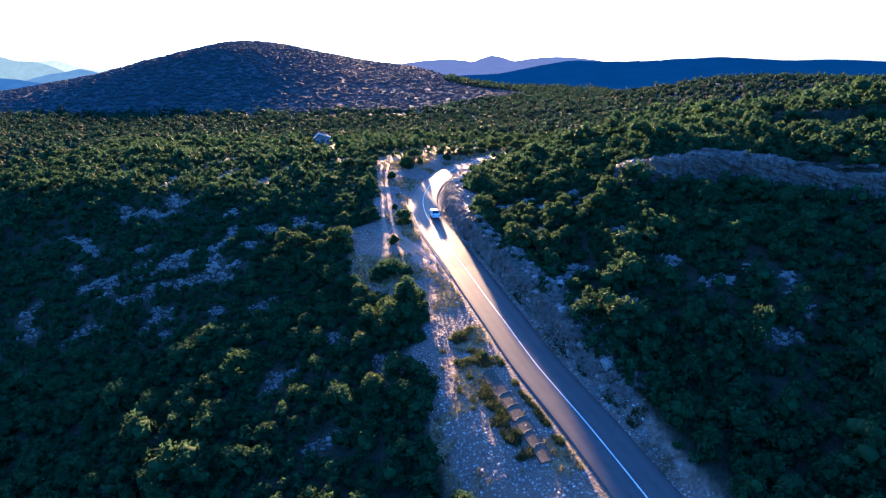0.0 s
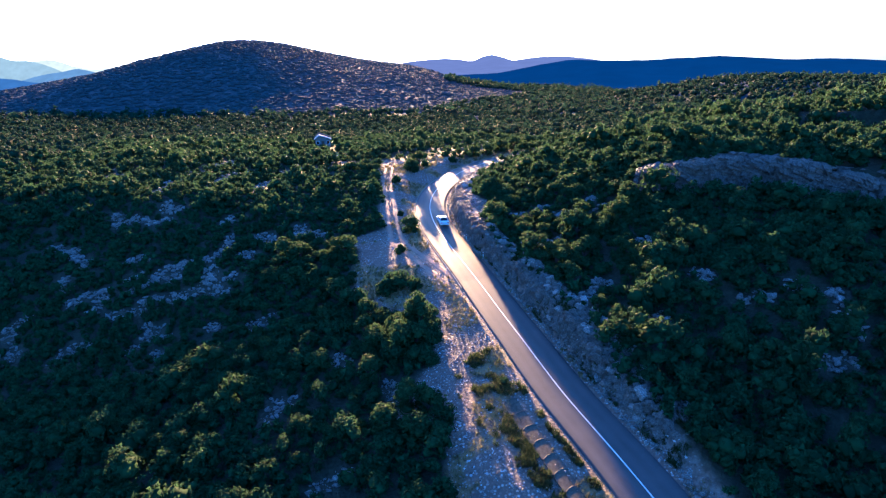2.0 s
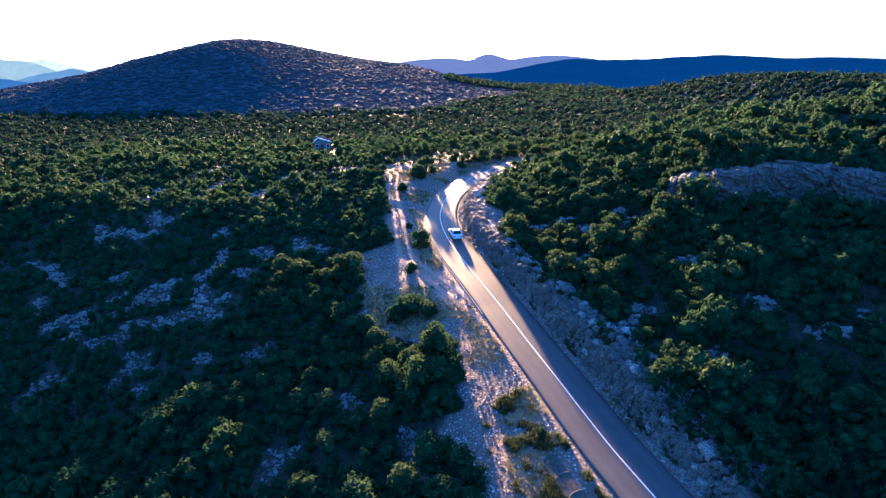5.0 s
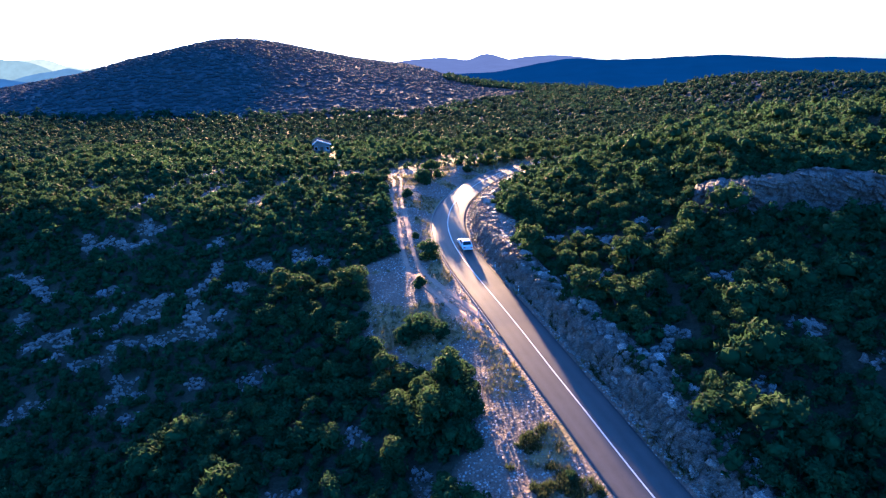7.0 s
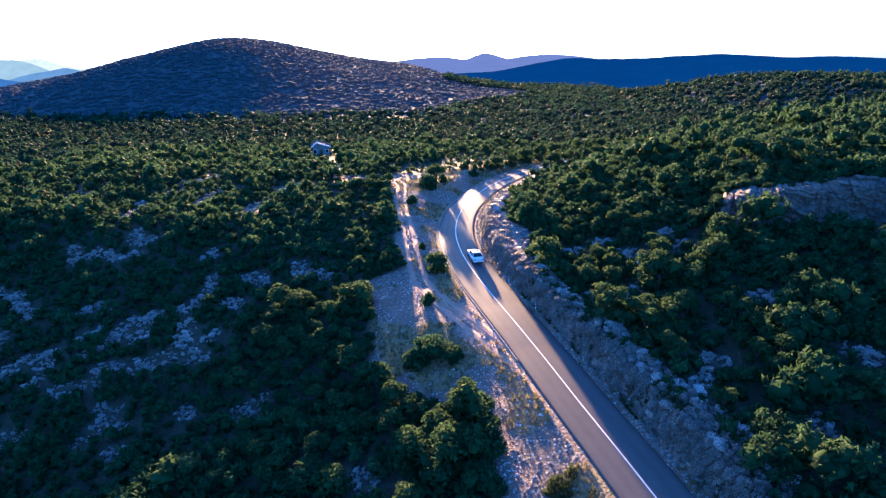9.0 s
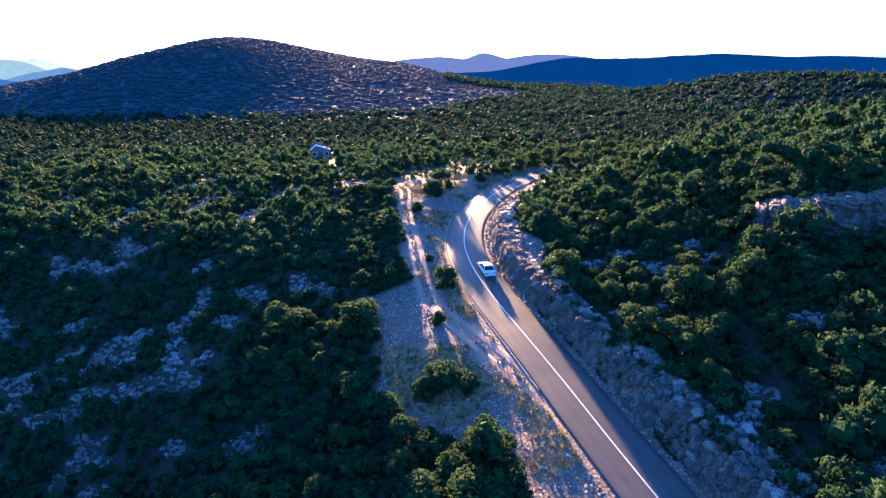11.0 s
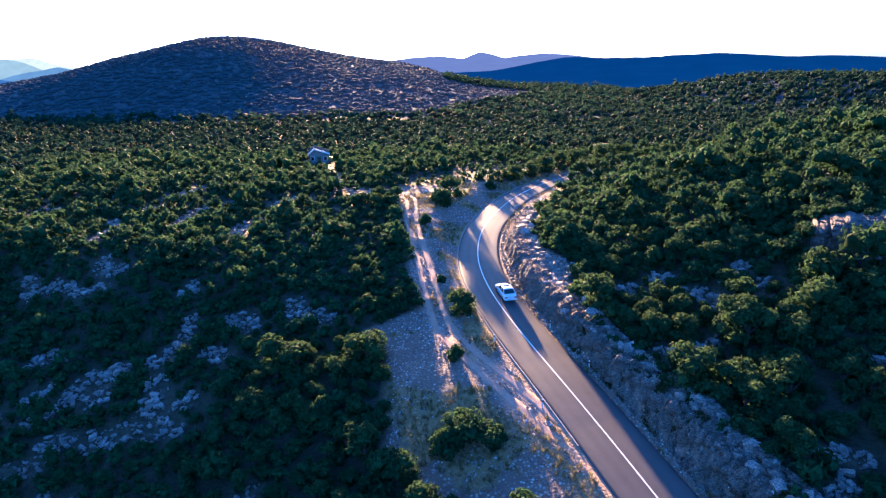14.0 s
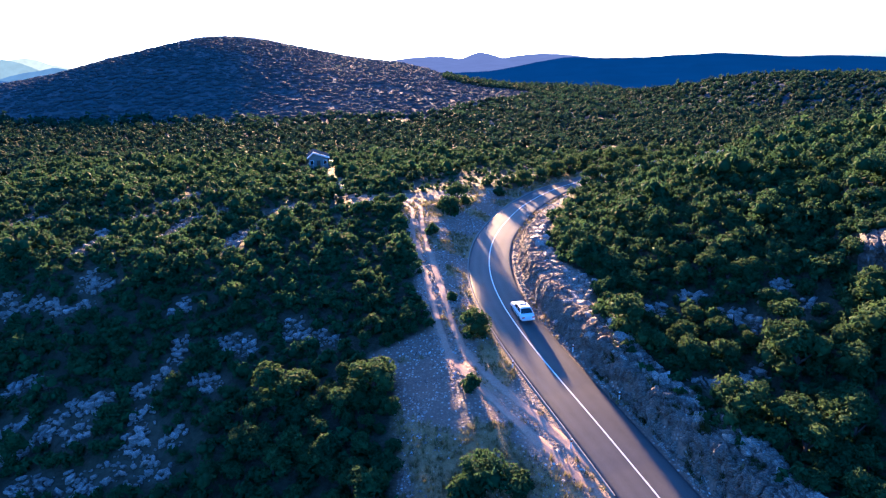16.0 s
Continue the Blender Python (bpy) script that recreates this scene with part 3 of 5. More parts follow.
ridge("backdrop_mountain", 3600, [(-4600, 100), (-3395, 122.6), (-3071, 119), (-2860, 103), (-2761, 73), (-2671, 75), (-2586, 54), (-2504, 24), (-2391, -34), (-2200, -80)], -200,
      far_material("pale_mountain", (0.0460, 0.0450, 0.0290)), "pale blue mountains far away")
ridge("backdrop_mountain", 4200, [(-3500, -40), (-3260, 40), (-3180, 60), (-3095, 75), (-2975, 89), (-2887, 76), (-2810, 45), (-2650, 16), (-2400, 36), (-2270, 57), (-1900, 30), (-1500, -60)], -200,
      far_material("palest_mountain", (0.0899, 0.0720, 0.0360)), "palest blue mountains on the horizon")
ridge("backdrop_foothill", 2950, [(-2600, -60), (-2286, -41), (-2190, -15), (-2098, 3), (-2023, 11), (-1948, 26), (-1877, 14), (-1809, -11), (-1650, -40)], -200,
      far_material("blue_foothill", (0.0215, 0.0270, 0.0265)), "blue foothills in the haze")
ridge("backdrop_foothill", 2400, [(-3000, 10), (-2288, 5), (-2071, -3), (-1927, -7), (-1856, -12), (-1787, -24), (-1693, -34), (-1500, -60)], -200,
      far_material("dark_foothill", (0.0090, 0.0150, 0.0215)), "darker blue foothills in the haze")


# ---- vegetation ----
def ico(level):
    bm = bmesh.new()
    bmesh.ops.create_icosphere(bm, subdivisions=level, radius=1.0)
    v = np.array([x.co[:] for x in bm.verts])
    f = np.array([[x.index for x in p.verts] for p in bm.faces])
    bm.free()
    return v, f


ICO1, ICO2 = ico(1), ico(2)


def crown_arrays(rng, radius, height, base, lobes, clumps, leaf):
    """Triangles of an uneven crown: dark inner lobes and a skin of small leaf sprays."""
    V, F, n = [], [], 0
    centres = []
    for k in range(lobes):
        a, r = rng.uniform(0, 2 * math.pi), radius * 0.62 * math.sqrt(rng.uniform(0.02, 1))
        if k == 0:
            r = 0
        top = 1 - (r / radius) ** 2 * 0.75
        lr = radius * rng.uniform(0.3, 0.5)
        cz = base + (height - base) * max(0.25, top * rng.uniform(0.55, 0.85)) - lr * 0.3
        if k >= lobes * 0.6:          # skirts that reach the ground
            r, cz = radius * rng.uniform(0.35, 0.62), lr * rng.uniform(0.5, 0.9)
        centres.append((r * math.cos(a), r * math.sin(a), cz, lr))
    iv, jf = ICO1
    for cx, cy, cz, lr in centres:
        jit = 0.7 + 0.13 * rng.standard_normal((len(iv), 1))
        V.append(iv * lr * jit * (1, 1, 0.85) + (cx, cy, cz))
        F.append(jf + n)
        n += len(iv)
    per = clumps // lobes
    for cx, cy, cz, lr in centres:
        u = rng.standard_normal((per, 3))
        u[:, 2] += 0.35
        u /= np.linalg.norm(u, axis=1)[:, None]
        c = u * (lr * rng.uniform(0.82, 1.18, (per, 1))) * (1, 1, 0.9) + (cx, cy, cz)
        for s in range(2):
            face = u + 0.6 * rng.standard_normal((per, 3))
            a = np.cross(face, rng.standard_normal((per, 3)))
            a /= np.linalg.norm(a, axis=1)[:, None]
            b = np.cross(face, a)
            b /= np.linalg.norm(b, axis=1)[:, None]
            w = leaf * rng.uniform(0.6, 1.4, (per, 1))
            p0, p1, p2 = c - a * w * 0.45 - b * w * 0.5, c - a * w * 0.35 + b * w * 0.6, c + a * w * 1.1 + b * w * 0.05
            V.append(np.stack([p0, p1, p2], 1).reshape(-1, 3))
            F.append(np.arange(per)[:, None] * 3 + n + (0, 1, 2))
            n += per * 3
    return np.concatenate(V), np.concatenate(F)


def make_tree(seed, radius, height, material, name, label, category):
    """A small bushy tree: trunk with limbs, and an uneven crown."""
    rng = np.random.default_rng(seed)
    root = empty(name, Matrix(), label, category)
    bm = bmesh.new()
    add_tube(bm, (0, 0, -0.5), (0.1, 0.05, height * 0.4), 0.05 * height, 0.03 * height)
    for k in range(4):
        a = k * 1.6 + rng.uniform(0, 1)
        add_tube(bm, (0.05, 0.03, height * 0.2), (radius * 0.36 * math.cos(a), radius * 0.36 * math.sin(a), height * 0.5), 0.025 * height, 0.01 * height, 5)
    part("trunk", bm, BARK, root)
    v, f = crown_arrays(rng, radius, height, height * 0.12, 10, 680, 0.185 + 0.022 * radius)
    c = array_mesh("crown", v, f, material)
    c.parent = root
    return root


TREES = [make_tree(10 + k, r, h, m, nm, lb, ct) for k, (r, h, m, nm, lb, ct) in enumerate([
    (2.1, 3.6, OAK, "holm_oak", "rounded evergreen holm oak among the scrub", "tree"),
    (2.5, 4.2, OAK, "holm_oak", "broad dense evergreen holm oak", "tree"),
    (1.7, 3.0, SCRUB, "mastic_bush", "dense dark green mastic bush", "bush"),
    (2.2, 2.7, SCRUB, "mastic_bush", "low spreading mastic bush", "bush"),
    (1.3, 2.0, SCRUB, "mastic_bush", "small round mastic bush", "bush"),
    (2.0, 4.4, OAK, "holm_oak", "tall evergreen holm oak with an uneven crown", "tree")])]

PLACED = []          # bushes that stand apart: kind, x, y, scale
PLACED += [(0, -9.2, 108.4, 0.95), (4, -10.2, 98.6, 0.75), (5, -4.9, 75.6, 1.15), (0, -7.9, 75.0, 0.85), (0, -10.4, 73.0, 0.9), (1, -5.2, 71.4, 0.95), (2, -4.1, 76.6, 0.9), (2, -3.7, 74.0, 0.95), (3, -3.9, 72.0, 0.9), (2, -6.2, 77.2, 0.9), (2, -8.0, 69.8, 1.1), (2, -4.6, 68.4, 0.9),
           (3, -9.2, 87.6, 1.0), (2, -7.0, 86.2, 0.9), (4, -10.9, 86.0, 1.1), (1, -11.0, 151.7, 1.1), (2, -12.2, 145.0, 1.25), (4, -15.2, 136.6, 0.9), (4, -13.6, 148.5, 0.85),
           (4, -2.8, 160.2, 0.95)]
PLACED += [(0, -4.0, 56.5, 0.9), (2, -6.8, 55.2, 1.0), (4, -12.0, 116.0, 0.55), (4, -9.5, 112.5, 0.5), (4, 5.2, 99.4, 0.45), (2, -1.5, 58.0, 0.8), (3, 5.0, 63.6, 0.28), (1, -5.0, 61.0, 0.9), (0, -3.0, 59.6, 0.9), (5, -7.6, 58.2, 0.9), (3, 8.5, 118.5, 1.0), (3, 7.0, 121, 0.8)]
PLACED += [(1, 2.6, 168.5, 0.95), (0, 6.4, 173.0, 1.05), (1, 10.6, 177.8, 1.1), (5, 14.8, 181.6, 1.05), (1, 19.6, 186.6, 1.1), (0, 26.2, 191.4, 1.2), (1, 33.6, 195.6, 1.2), (5, -1.0, 164.6, 0.6)]
PLACED += [(5, 15.8, 165.2, 1.1), (0, 18.8, 169.4, 1.15), (1, 22.2, 173.2, 1.1), (5, 25.8, 176.8, 1.1), (1, 29.4, 179.6, 1.1), (0, 33.2, 182.2, 1.2), (1, 37.2, 184.4, 1.1), (1, 41.5, 186.0, 1.1)]
PLACED += [(0, -24.5, 144.5, 0.8), (2, -22.0, 145.2, 0.95), (2, -21.5, 150.0, 0.9), (4, -20.7, 140.0, 1.0), (4, -20.4, 136.0, 0.9), (3, -24.6, 151.3, 0.75), (2, -27.3, 146.2, 0.9), (4, -22.6, 147.6, 1.0)]      # bushes beside the fork

# scattered scrub over the rest
rng = np.random.default_rng(5)


def scatter(x0, x1, y0, y1, step, keep):
    nx_, ny_ = int((x1 - x0) / step), int((y1 - y0) / step)
    ax, ay = np.meshgrid(np.arange(nx_), np.arange(ny_))
    x = x0 + (ax.ravel() + rng.uniform(0.05, 0.95, ax.size)) * step
    y = y0 + (ay.ravel() + rng.uniform(0.05, 0.95, ax.size)) * step
    inside = (x > -0.86 * (y + 14) - 10) & (x < 0.84 * (y + 10) + 10)
    x, y = x[inside], y[inside]
    k = keep(x, y)
    return x[k], y[k]


def scrub_ok(x, y):
    d, _, _ = nearest(ROAD_LINE, x, y)
    open_ = np.maximum(bare(x, y, np.where(d > 0, d - 1.2, d)), outcrop_mask(x, y, 0.35))
    glade = fbm(x / 9.0, y / 9.0, 60, 3) < 0.85
    house = np.hypot(x + 47.6, y - 199) > 6.5
    along, across = crag_frame(x, y)
    crag = (across > -3.6) & (across < 1.6) & (along > 0.4)
    return (open_ < 0.3) & (np.abs(d) > 5.5) & glade & house & ~crag


near_x, near_y = scatter(-120, 110, 38, 215, 2.2, scrub_ok)
order = np.argsort(np.hypot(near_x + 2, near_y - 92))
near_x, near_y = near_x[order], near_y[order]
near_z = height_at(near_x, near_y)
near_h = scrub_height(near_x, near_y) * np.where(rng.uniform(0, 1, len(near_x)) < 0.16, 1.3, 0.84)      # a few oaks stand clear of the rest
for i in range(270):
    PLACED.append((int(rng.integers(0, 6)), near_x[i], near_y[i], float(rng.uniform(0.55, 0.95) * near_h[i])))
plz = height_at([p[1] for p in PLACED], [p[2] for p in PLACED])
for (k, x, y, s), z in zip(PLACED, plz):
    m = pose(x, y, z - 0.1, 0, 0, rng.uniform(0, 360))
    ob = copy_thing(TREES[k], m)
    ob.scale = (s, s, s * rng.uniform(0.9, 1.1))
    ob["group"] = "scrub along the road"
HILLTOP = [(-404, 600, 1.5), (-447, 600, 1.2), (-441, 597, 0.9), (-347, 612, 0.9), (-285, 622, 0.8), (-302, 622, 0.9)]
for (x, y, s), z in zip(HILLTOP, height_at([p[0] for p in HILLTOP], [p[1] for p in HILLTOP])):
    ob = copy_thing(TREES[1], pose(x, y, z - 0.3, 0, 0, rng.uniform(0, 360)))
    ob.scale = (s, s, s)
    tagged(ob, "lone dark evergreen oak on the far hill's skyline", "tree", "hilltop trees")
for tr in TREES:
    for o in (*tr.children_recursive, tr):
        bpy.data.objects.remove(o)


def bake(name, protos, x, y, z, smin, smax, material, label, grow=None):
    """Many plants joined into one mesh."""
    V, F, n = [], [], 0
    for i in range(len(x)):
        v, f = protos[i % len(protos)]
        a, s = rng.uniform(0, 6.28), rng.uniform(smin, smax) * (1.0 if grow is None else grow[i])
        c, sn = math.cos(a) * s, math.sin(a) * s
        V.append(np.column_stack([v[:, 0] * c - v[:, 1] * sn + x[i], v[:, 0] * sn + v[:, 1] * c + y[i], v[:, 2] * s * rng.uniform(0.85, 1.2) + z[i]]).astype(np.float32))
        F.append((f + n).astype(np.int32))
        n += len(v)
    ob = array_mesh(name, np.concatenate(V), np.concatenate(F), material)
    ob.data.shade_smooth()
    return tagged(ob, label, "scrub", kind="stuff")


SIZES = [(2.1, 3.2), (2.5, 3.8), (1.8, 2.6), (2.4, 2.7), (2.1, 4.0), (1.5, 2.0)]
mid_protos = [crown_arrays(np.random.default_rng(40 + k), r, h, 0.3, 7, 210, 0.26) for k, (r, h) in enumerate(SIZES)]
off_protos = [crown_arrays(np.random.default_rng(60 + k), r, h, 0.3, 6, 72, 0.37) for k, (r, h) in enumerate(SIZES)]
rest_x, rest_y, rest_z = near_x[270:], near_y[270:], near_z[270:]
sink = 0.3 * ((rest_x > -44) & (rest_x < 10) & (rest_y > 160))     # lower heath just north of the clearing
close = np.hypot(rest_x, rest_y - 72) < 58
far_protos = [crown_arrays(np.random.default_rng(80 + k), 2.3, 3.2, 0.3, 5, 45, 0.42) for k in range(6)]
off = ~close & (rest_y > 158)
for sel, protos, nm in ((close, mid_protos, "maquis_scrub"), (~close & ~off, off_protos, "maquis_heath"), (off, far_protos, "maquis_thicket")):
    bake(nm, protos, rest_x[sel], rest_y[sel], rest_z[sel] - 0.1 - sink[sel], 0.6, 1.08, SCRUB, "dense dark green maquis scrub and holm oaks", near_h[270:][sel])

# more of the same below and behind the viewpoint
ux, uy = np.meshgrid(np.arange(-70, 56, 2.7), np.arange(-22, 39, 2.7))
ux = ux.ravel() + rng.uniform(-1.1, 1.1, ux.size)
uy = uy.ravel() + rng.uniform(-1.1, 1.1, uy.size)
k = scrub_ok(ux, uy)
ux, uy = ux[k], uy[k]
bake("maquis_margin", far_protos, ux, uy, height_at(ux, uy) - 0.1, 0.8, 1.25, SCRUB, "dense dark green maquis scrub at the valley's edge")

# low cushions of scrub that close the ground between the taller bushes
low_protos = [crown_arrays(np.random.default_rng(70 + k), r, h, 0.1, 3, 24, 0.34) for k, (r, h) in enumerate([(1.0, 0.9), (1.3, 1.1), (0.8, 0.7)])]


def low_ok(x, y):
    d, _, _ = nearest(ROAD_LINE, x, y)
    along, across = crag_frame(x, y)
    crag = (across > -2.0) & (across < 1.6) & (along > 0.2)
    return (np.maximum(bare(x, y, d), outcrop_mask(x, y, 0.15)) < 0.35) & (np.abs(d) > 5.2) & (np.abs(x + 15) < 80) & ~crag


lx, ly = scatter(-80, 50, 46, 150, 1.55, low_ok)
gap = np.empty(len(lx))
for i in range(0, len(lx), 2000):
    gap[i:i + 2000] = np.hypot(lx[i:i + 2000, None] - near_x, ly[i:i + 2000, None] - near_y).min(1)
lx, ly = lx[gap > 0.95], ly[gap > 0.95]
bake("maquis_cushions", low_protos, lx, ly, height_at(lx, ly) - 0.1, 0.8, 1.35, SCRUB, "low dark cushions of maquis scrub between rocks")


def far_ok(x, y):
    d, _, _ = nearest(ROAD_LINE, x, y)
    return (np.abs(d) > 7) & (fbm(x / 20.0, y / 20.0, 66, 3) < 0.8) & (np.hypot(x + 47.6, y - 199) > 6.5)


def lump(seed, r, h, level):
    g = np.random.default_rng(seed)
    v, f = level
    a = v * (r, r, h * 0.5) * (1 + 0.12 * g.standard_normal((len(v), 1))) + (0, 0, h * 0.3)
    b = v * (r * 0.7, r * 0.7, h * 0.45) * (1 + 0.12 * g.standard_normal((len(v), 1))) + (r * 0.8, g.uniform(-1, 1), h * 0.15)
    return np.concatenate([a, b]), np.concatenate([f, f + len(v)])


fx, fy = scatter(-330, 330, 215, 330, 4.05, far_ok)
sx, sy = scatter(-200, 190, 100, 215, 3.4, lambda x, y: (x < -120) | (x > 110))
fx, fy = np.concatenate([fx, sx]), np.concatenate([fy, sy])
far_protos = [crown_arrays(np.random.default_rng(85 + k), 2.8, 2.9, 0.2, 4, 16, 0.55) for k in range(6)]
bake("maquis_wood", far_protos, fx, fy, height_at(fx, fy) - 0.3, 0.75, 1.25, WOOD, "maquis wood covering the plain")
far_protos = [crown_arrays(np.random.default_rng(95 + k), 3.9, 3.0, 0.2, 3, 6, 0.9) for k in range(6)]
fx, fy = scatter(-640, 560, 330, 730, 5.7, far_ok)
fz = height_at(fx, fy)
low = ((fz < 2.5) | (fx > 60)) & (fy < 575) | (fx > -20) & (fx < 150) & (fy >= 575)
bake("plain_wood", far_protos, fx[low], fy[low], fz[low], 0.6, 1.4, WOOD, "maquis wood stretching away over the plain")
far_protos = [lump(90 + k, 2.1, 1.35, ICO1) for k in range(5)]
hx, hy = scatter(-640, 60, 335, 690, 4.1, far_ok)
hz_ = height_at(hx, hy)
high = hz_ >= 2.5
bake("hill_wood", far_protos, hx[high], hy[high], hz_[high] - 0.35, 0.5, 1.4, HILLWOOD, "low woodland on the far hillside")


# ---- rocks ----
def rock_mesh(seed, flat=0.7):
    """A weathered block: a boxy, chipped lump about one metre across."""
    g = np.random.default_rng(seed)
    v, f = ICO2 if seed % 2 else ICO1
    v = np.sign(v) * np.abs(v) ** 0.6 * 0.55
    v = v * (1 + 0.17 * g.standard_normal((len(v), 3))) * (1, 0.85, flat)
    ob = array_mesh("rock", v, f, STONE)
    me = ob.data
    bpy.data.objects.remove(ob)
    return me


ROCKS = [rock_mesh(200 + k, fl) for k, fl in enumerate([0.7, 0.8, 0.55, 0.9, 0.65, 0.5, 0.75, 0.6])]


def block_mesh(seed, material):
    """An angular bedded block: a chipped, sheared cuboid about one metre across."""
    g = np.random.default_rng(seed)
    bm = bmesh.new()
    bmesh.ops.create_cube(bm, size=1.0)
    bmesh.ops.subdivide_edges(bm, edges=bm.edges[:], cuts=1, use_grid_fill=True)
    for v in bm.verts:
        x, y, z = v.co
        v.co = (x + g.normal(0, 0.06) + 0.15 * z, y + g.normal(0, 0.07), z * 0.8 + g.normal(0, 0.05) + 0.08 * x)
    bmesh.ops.triangulate(bm, faces=bm.faces[:])
    me = bpy.data.meshes.new("rock_block")
    bm.to_mesh(me)
    bm.free()
    me.materials.append(material)
    return me


CRAG_STONE = limestone_material("grey_crag_limestone", 0.5)
BLOCKS = [block_mesh(300 + k, CRAG_STONE) for k in range(8)]
ROCKS += [block_mesh(320 + k, STONE) for k in range(4)]


def piece(me, m, parent, name="rock"):
    ob = new(name, me)
    ob.parent = parent
    ob.matrix_basis = m
    return ob


def sized(m, sx, sy, sz):
    return m @ Matrix.Diagonal((sx, sy, sz, 1))


for chain, w in OUTCROPS:
    cx, cy = chain[0]
    cz = float(height_at(cx, cy)[0])
    root = empty("rock_outcrop", pose(cx, cy, cz), "broken grey limestone outcrop among dark scrub", "rock", "limestone outcrops")
    length = sum(math.dist(a, b) for a, b in zip(chain[:-1], chain[1:]))
    n = int(16 + (length + 2 * w) * 9.5)
    lo, hi = np.min(chain, 0) - w, np.max(chain, 0) + w
    ax, ay = rng.uniform(lo[0], hi[0], n * 9), rng.uniform(lo[1], hi[1], n * 9)
    on = rib_distance(ax, ay, chain) + 1.5 * fbm(ax / 1.8, ay / 1.8, 40, 3) < w
    ax, ay = ax[on][:n] - cx, ay[on][:n] - cy
    if not len(ax):
        ax, ay = np.array([0.0]), np.array([0.0])
    az = height_at(ax + cx, ay + cy) - cz
    big = 1.0 if cx > 0 else 0.72 if cy < 90 else 0.95
    for x, y, z in zip(ax, ay, az):
        s = (0.14 + 0.46 * rng.uniform() ** 2.4) * big
        piece(ROCKS[int(rng.integers(12))], sized(pose(x, y, z + 0.3 * s, rng.uniform(-22, 22), rng.uniform(-22, 22), rng.uniform(0, 360)), s * rng.uniform(0.9, 1.9), s * rng.uniform(0.7, 1.1), s * rng.uniform(0.7, 1.3)), root)

# the bedded crag on the slope
def cells(u, v, seed):
    """Irregular blocks: a random value per block, and the distance from the joint between two blocks."""
    best, second, value = np.full(u.shape, 9.0), np.full(u.shape, 9.0), np.zeros(u.shape)
    for a in (-1, 0, 1):
        for b in (-1, 0, 1):
            iu, iv = np.floor(u) + a, np.floor(v) + b
            dist = np.hypot(iu + lattice(iu, iv, seed) - u, iv + lattice(iu, iv, seed + 7) - v)
            closer = dist < best
            second = np.where(closer, best, np.minimum(second, dist))
            value = np.where(closer, lattice(iu, iv, seed + 13), value)
            best = np.where(closer, dist, best)
    return value, second - best


def buttress(a0, width, proud, tall, seed, parent):
    """One rounded bastion of the crag: thin tilted beds, each a little proud or set back, split by upright joints."""
    u, v = np.meshgrid(np.linspace(-1, 1, int(width / 0.075)), np.linspace(0, 1.3, 76), indexing="ij")
    a = a0 + width * (0.5 + 0.56 * u)
    fx, fy = 29.0 + a * 0.871, 105.5 - a * 0.491
    foot = height_at((fx - 1.3 * 0.491).ravel(), (fy - 1.3 * 0.871).ravel()).reshape(a.shape)
    uneven = fbm(a / 1.6, 0 * a + seed, 31, 3)
    h = np.interp(v, [0, 0.75, 0.87, 0.95, 1.3], [-0.08, 0.84, 0.94, 0.99, 1.02]) * tall * (1 - 0.06 * u ** 4 + 0.08 * uneven)
    back = np.interp(v, [0, 0.75, 0.87, 0.95, 1.3], [0.0, 1.3, 1.9, 2.6, 5.0]) - 1.7 - proud * (1 - np.abs(u) ** 3) + 0.9 * np.abs(u) ** 8
    bed = (h + 0.27 * a + 0.22 * fbm(a / 2.5, h / 1.5, 33, 3)) / 0.4
    bed = bed + 0.55 * np.sin(0.83 * bed) + 0.35 * np.sin(2.1 * bed + seed)
    level = np.floor(bed)
    block, joint = cells(a / 1.05 + 0.37 * level + seed, level + 0.5, 51)
    cleft, gap = cells(a / 1.7 + 0.3 * h + seed, h / 2.2 + 0.3 * a, 57)
    seam = np.abs(bed - np.round(bed))
    push = 0.42 * (lattice(level, level * 0 + 3.0, 53) - 0.5) + 0.5 * (block - 0.5) + 0.9 * (cleft - 0.5) - 0.2 * (seam < 0.13) - 0.22 * (joint < 0.08) - 0.2 * (gap < 0.05) + 0.3 * fbm(a / 0.7, h / 0.5, 37, 3)
    face = 1 - 0.75 * sstep(0.85, 1.0, v)
    back = back - push * face
    z = foot + h + 0.3 * push * (1 - face) - parent.location.z
    p = np.stack([fx + back * 0.491 - 29.0, fy + back * 0.871 - 105.5, z], -1)
    i = np.arange(a.size).reshape(a.shape)
    f = np.stack([i[:-1, :-1], i[1:, :-1], i[1:, 1:], i[:-1, 1:]], -1).reshape(-1, 4)
    ob = array_mesh("buttress", p.reshape(-1, 3), f, CRAG_STONE)
    ob.parent = parent


crag = empty("limestone_crag", pose(29.0, 105.5, float(height_at(29.0, 105.5)[0])), "long bedded limestone crag on the wooded slope", "rock")
cz0 = crag.location.z
a = 0.35
for k in range(20):
    if a > 40:
        break
    width = rng.uniform(4.0, 8.0)
    mid_a = a + width / 2
    tall = 4.3 + 1.0 * math.exp(-((mid_a - 15.0) / 7.5) ** 2) - 0.7 * max(0.0, 1 - (mid_a + 1.5) / 3) - 0.6 * sstep(24, 34, mid_a)
    buttress(a, width, rng.uniform(0.2, 0.8) if k else 0.7, tall * rng.uniform(0.92, 1.03), k + 1, crag)
    a += width * rng.uniform(0.88, 1.0)
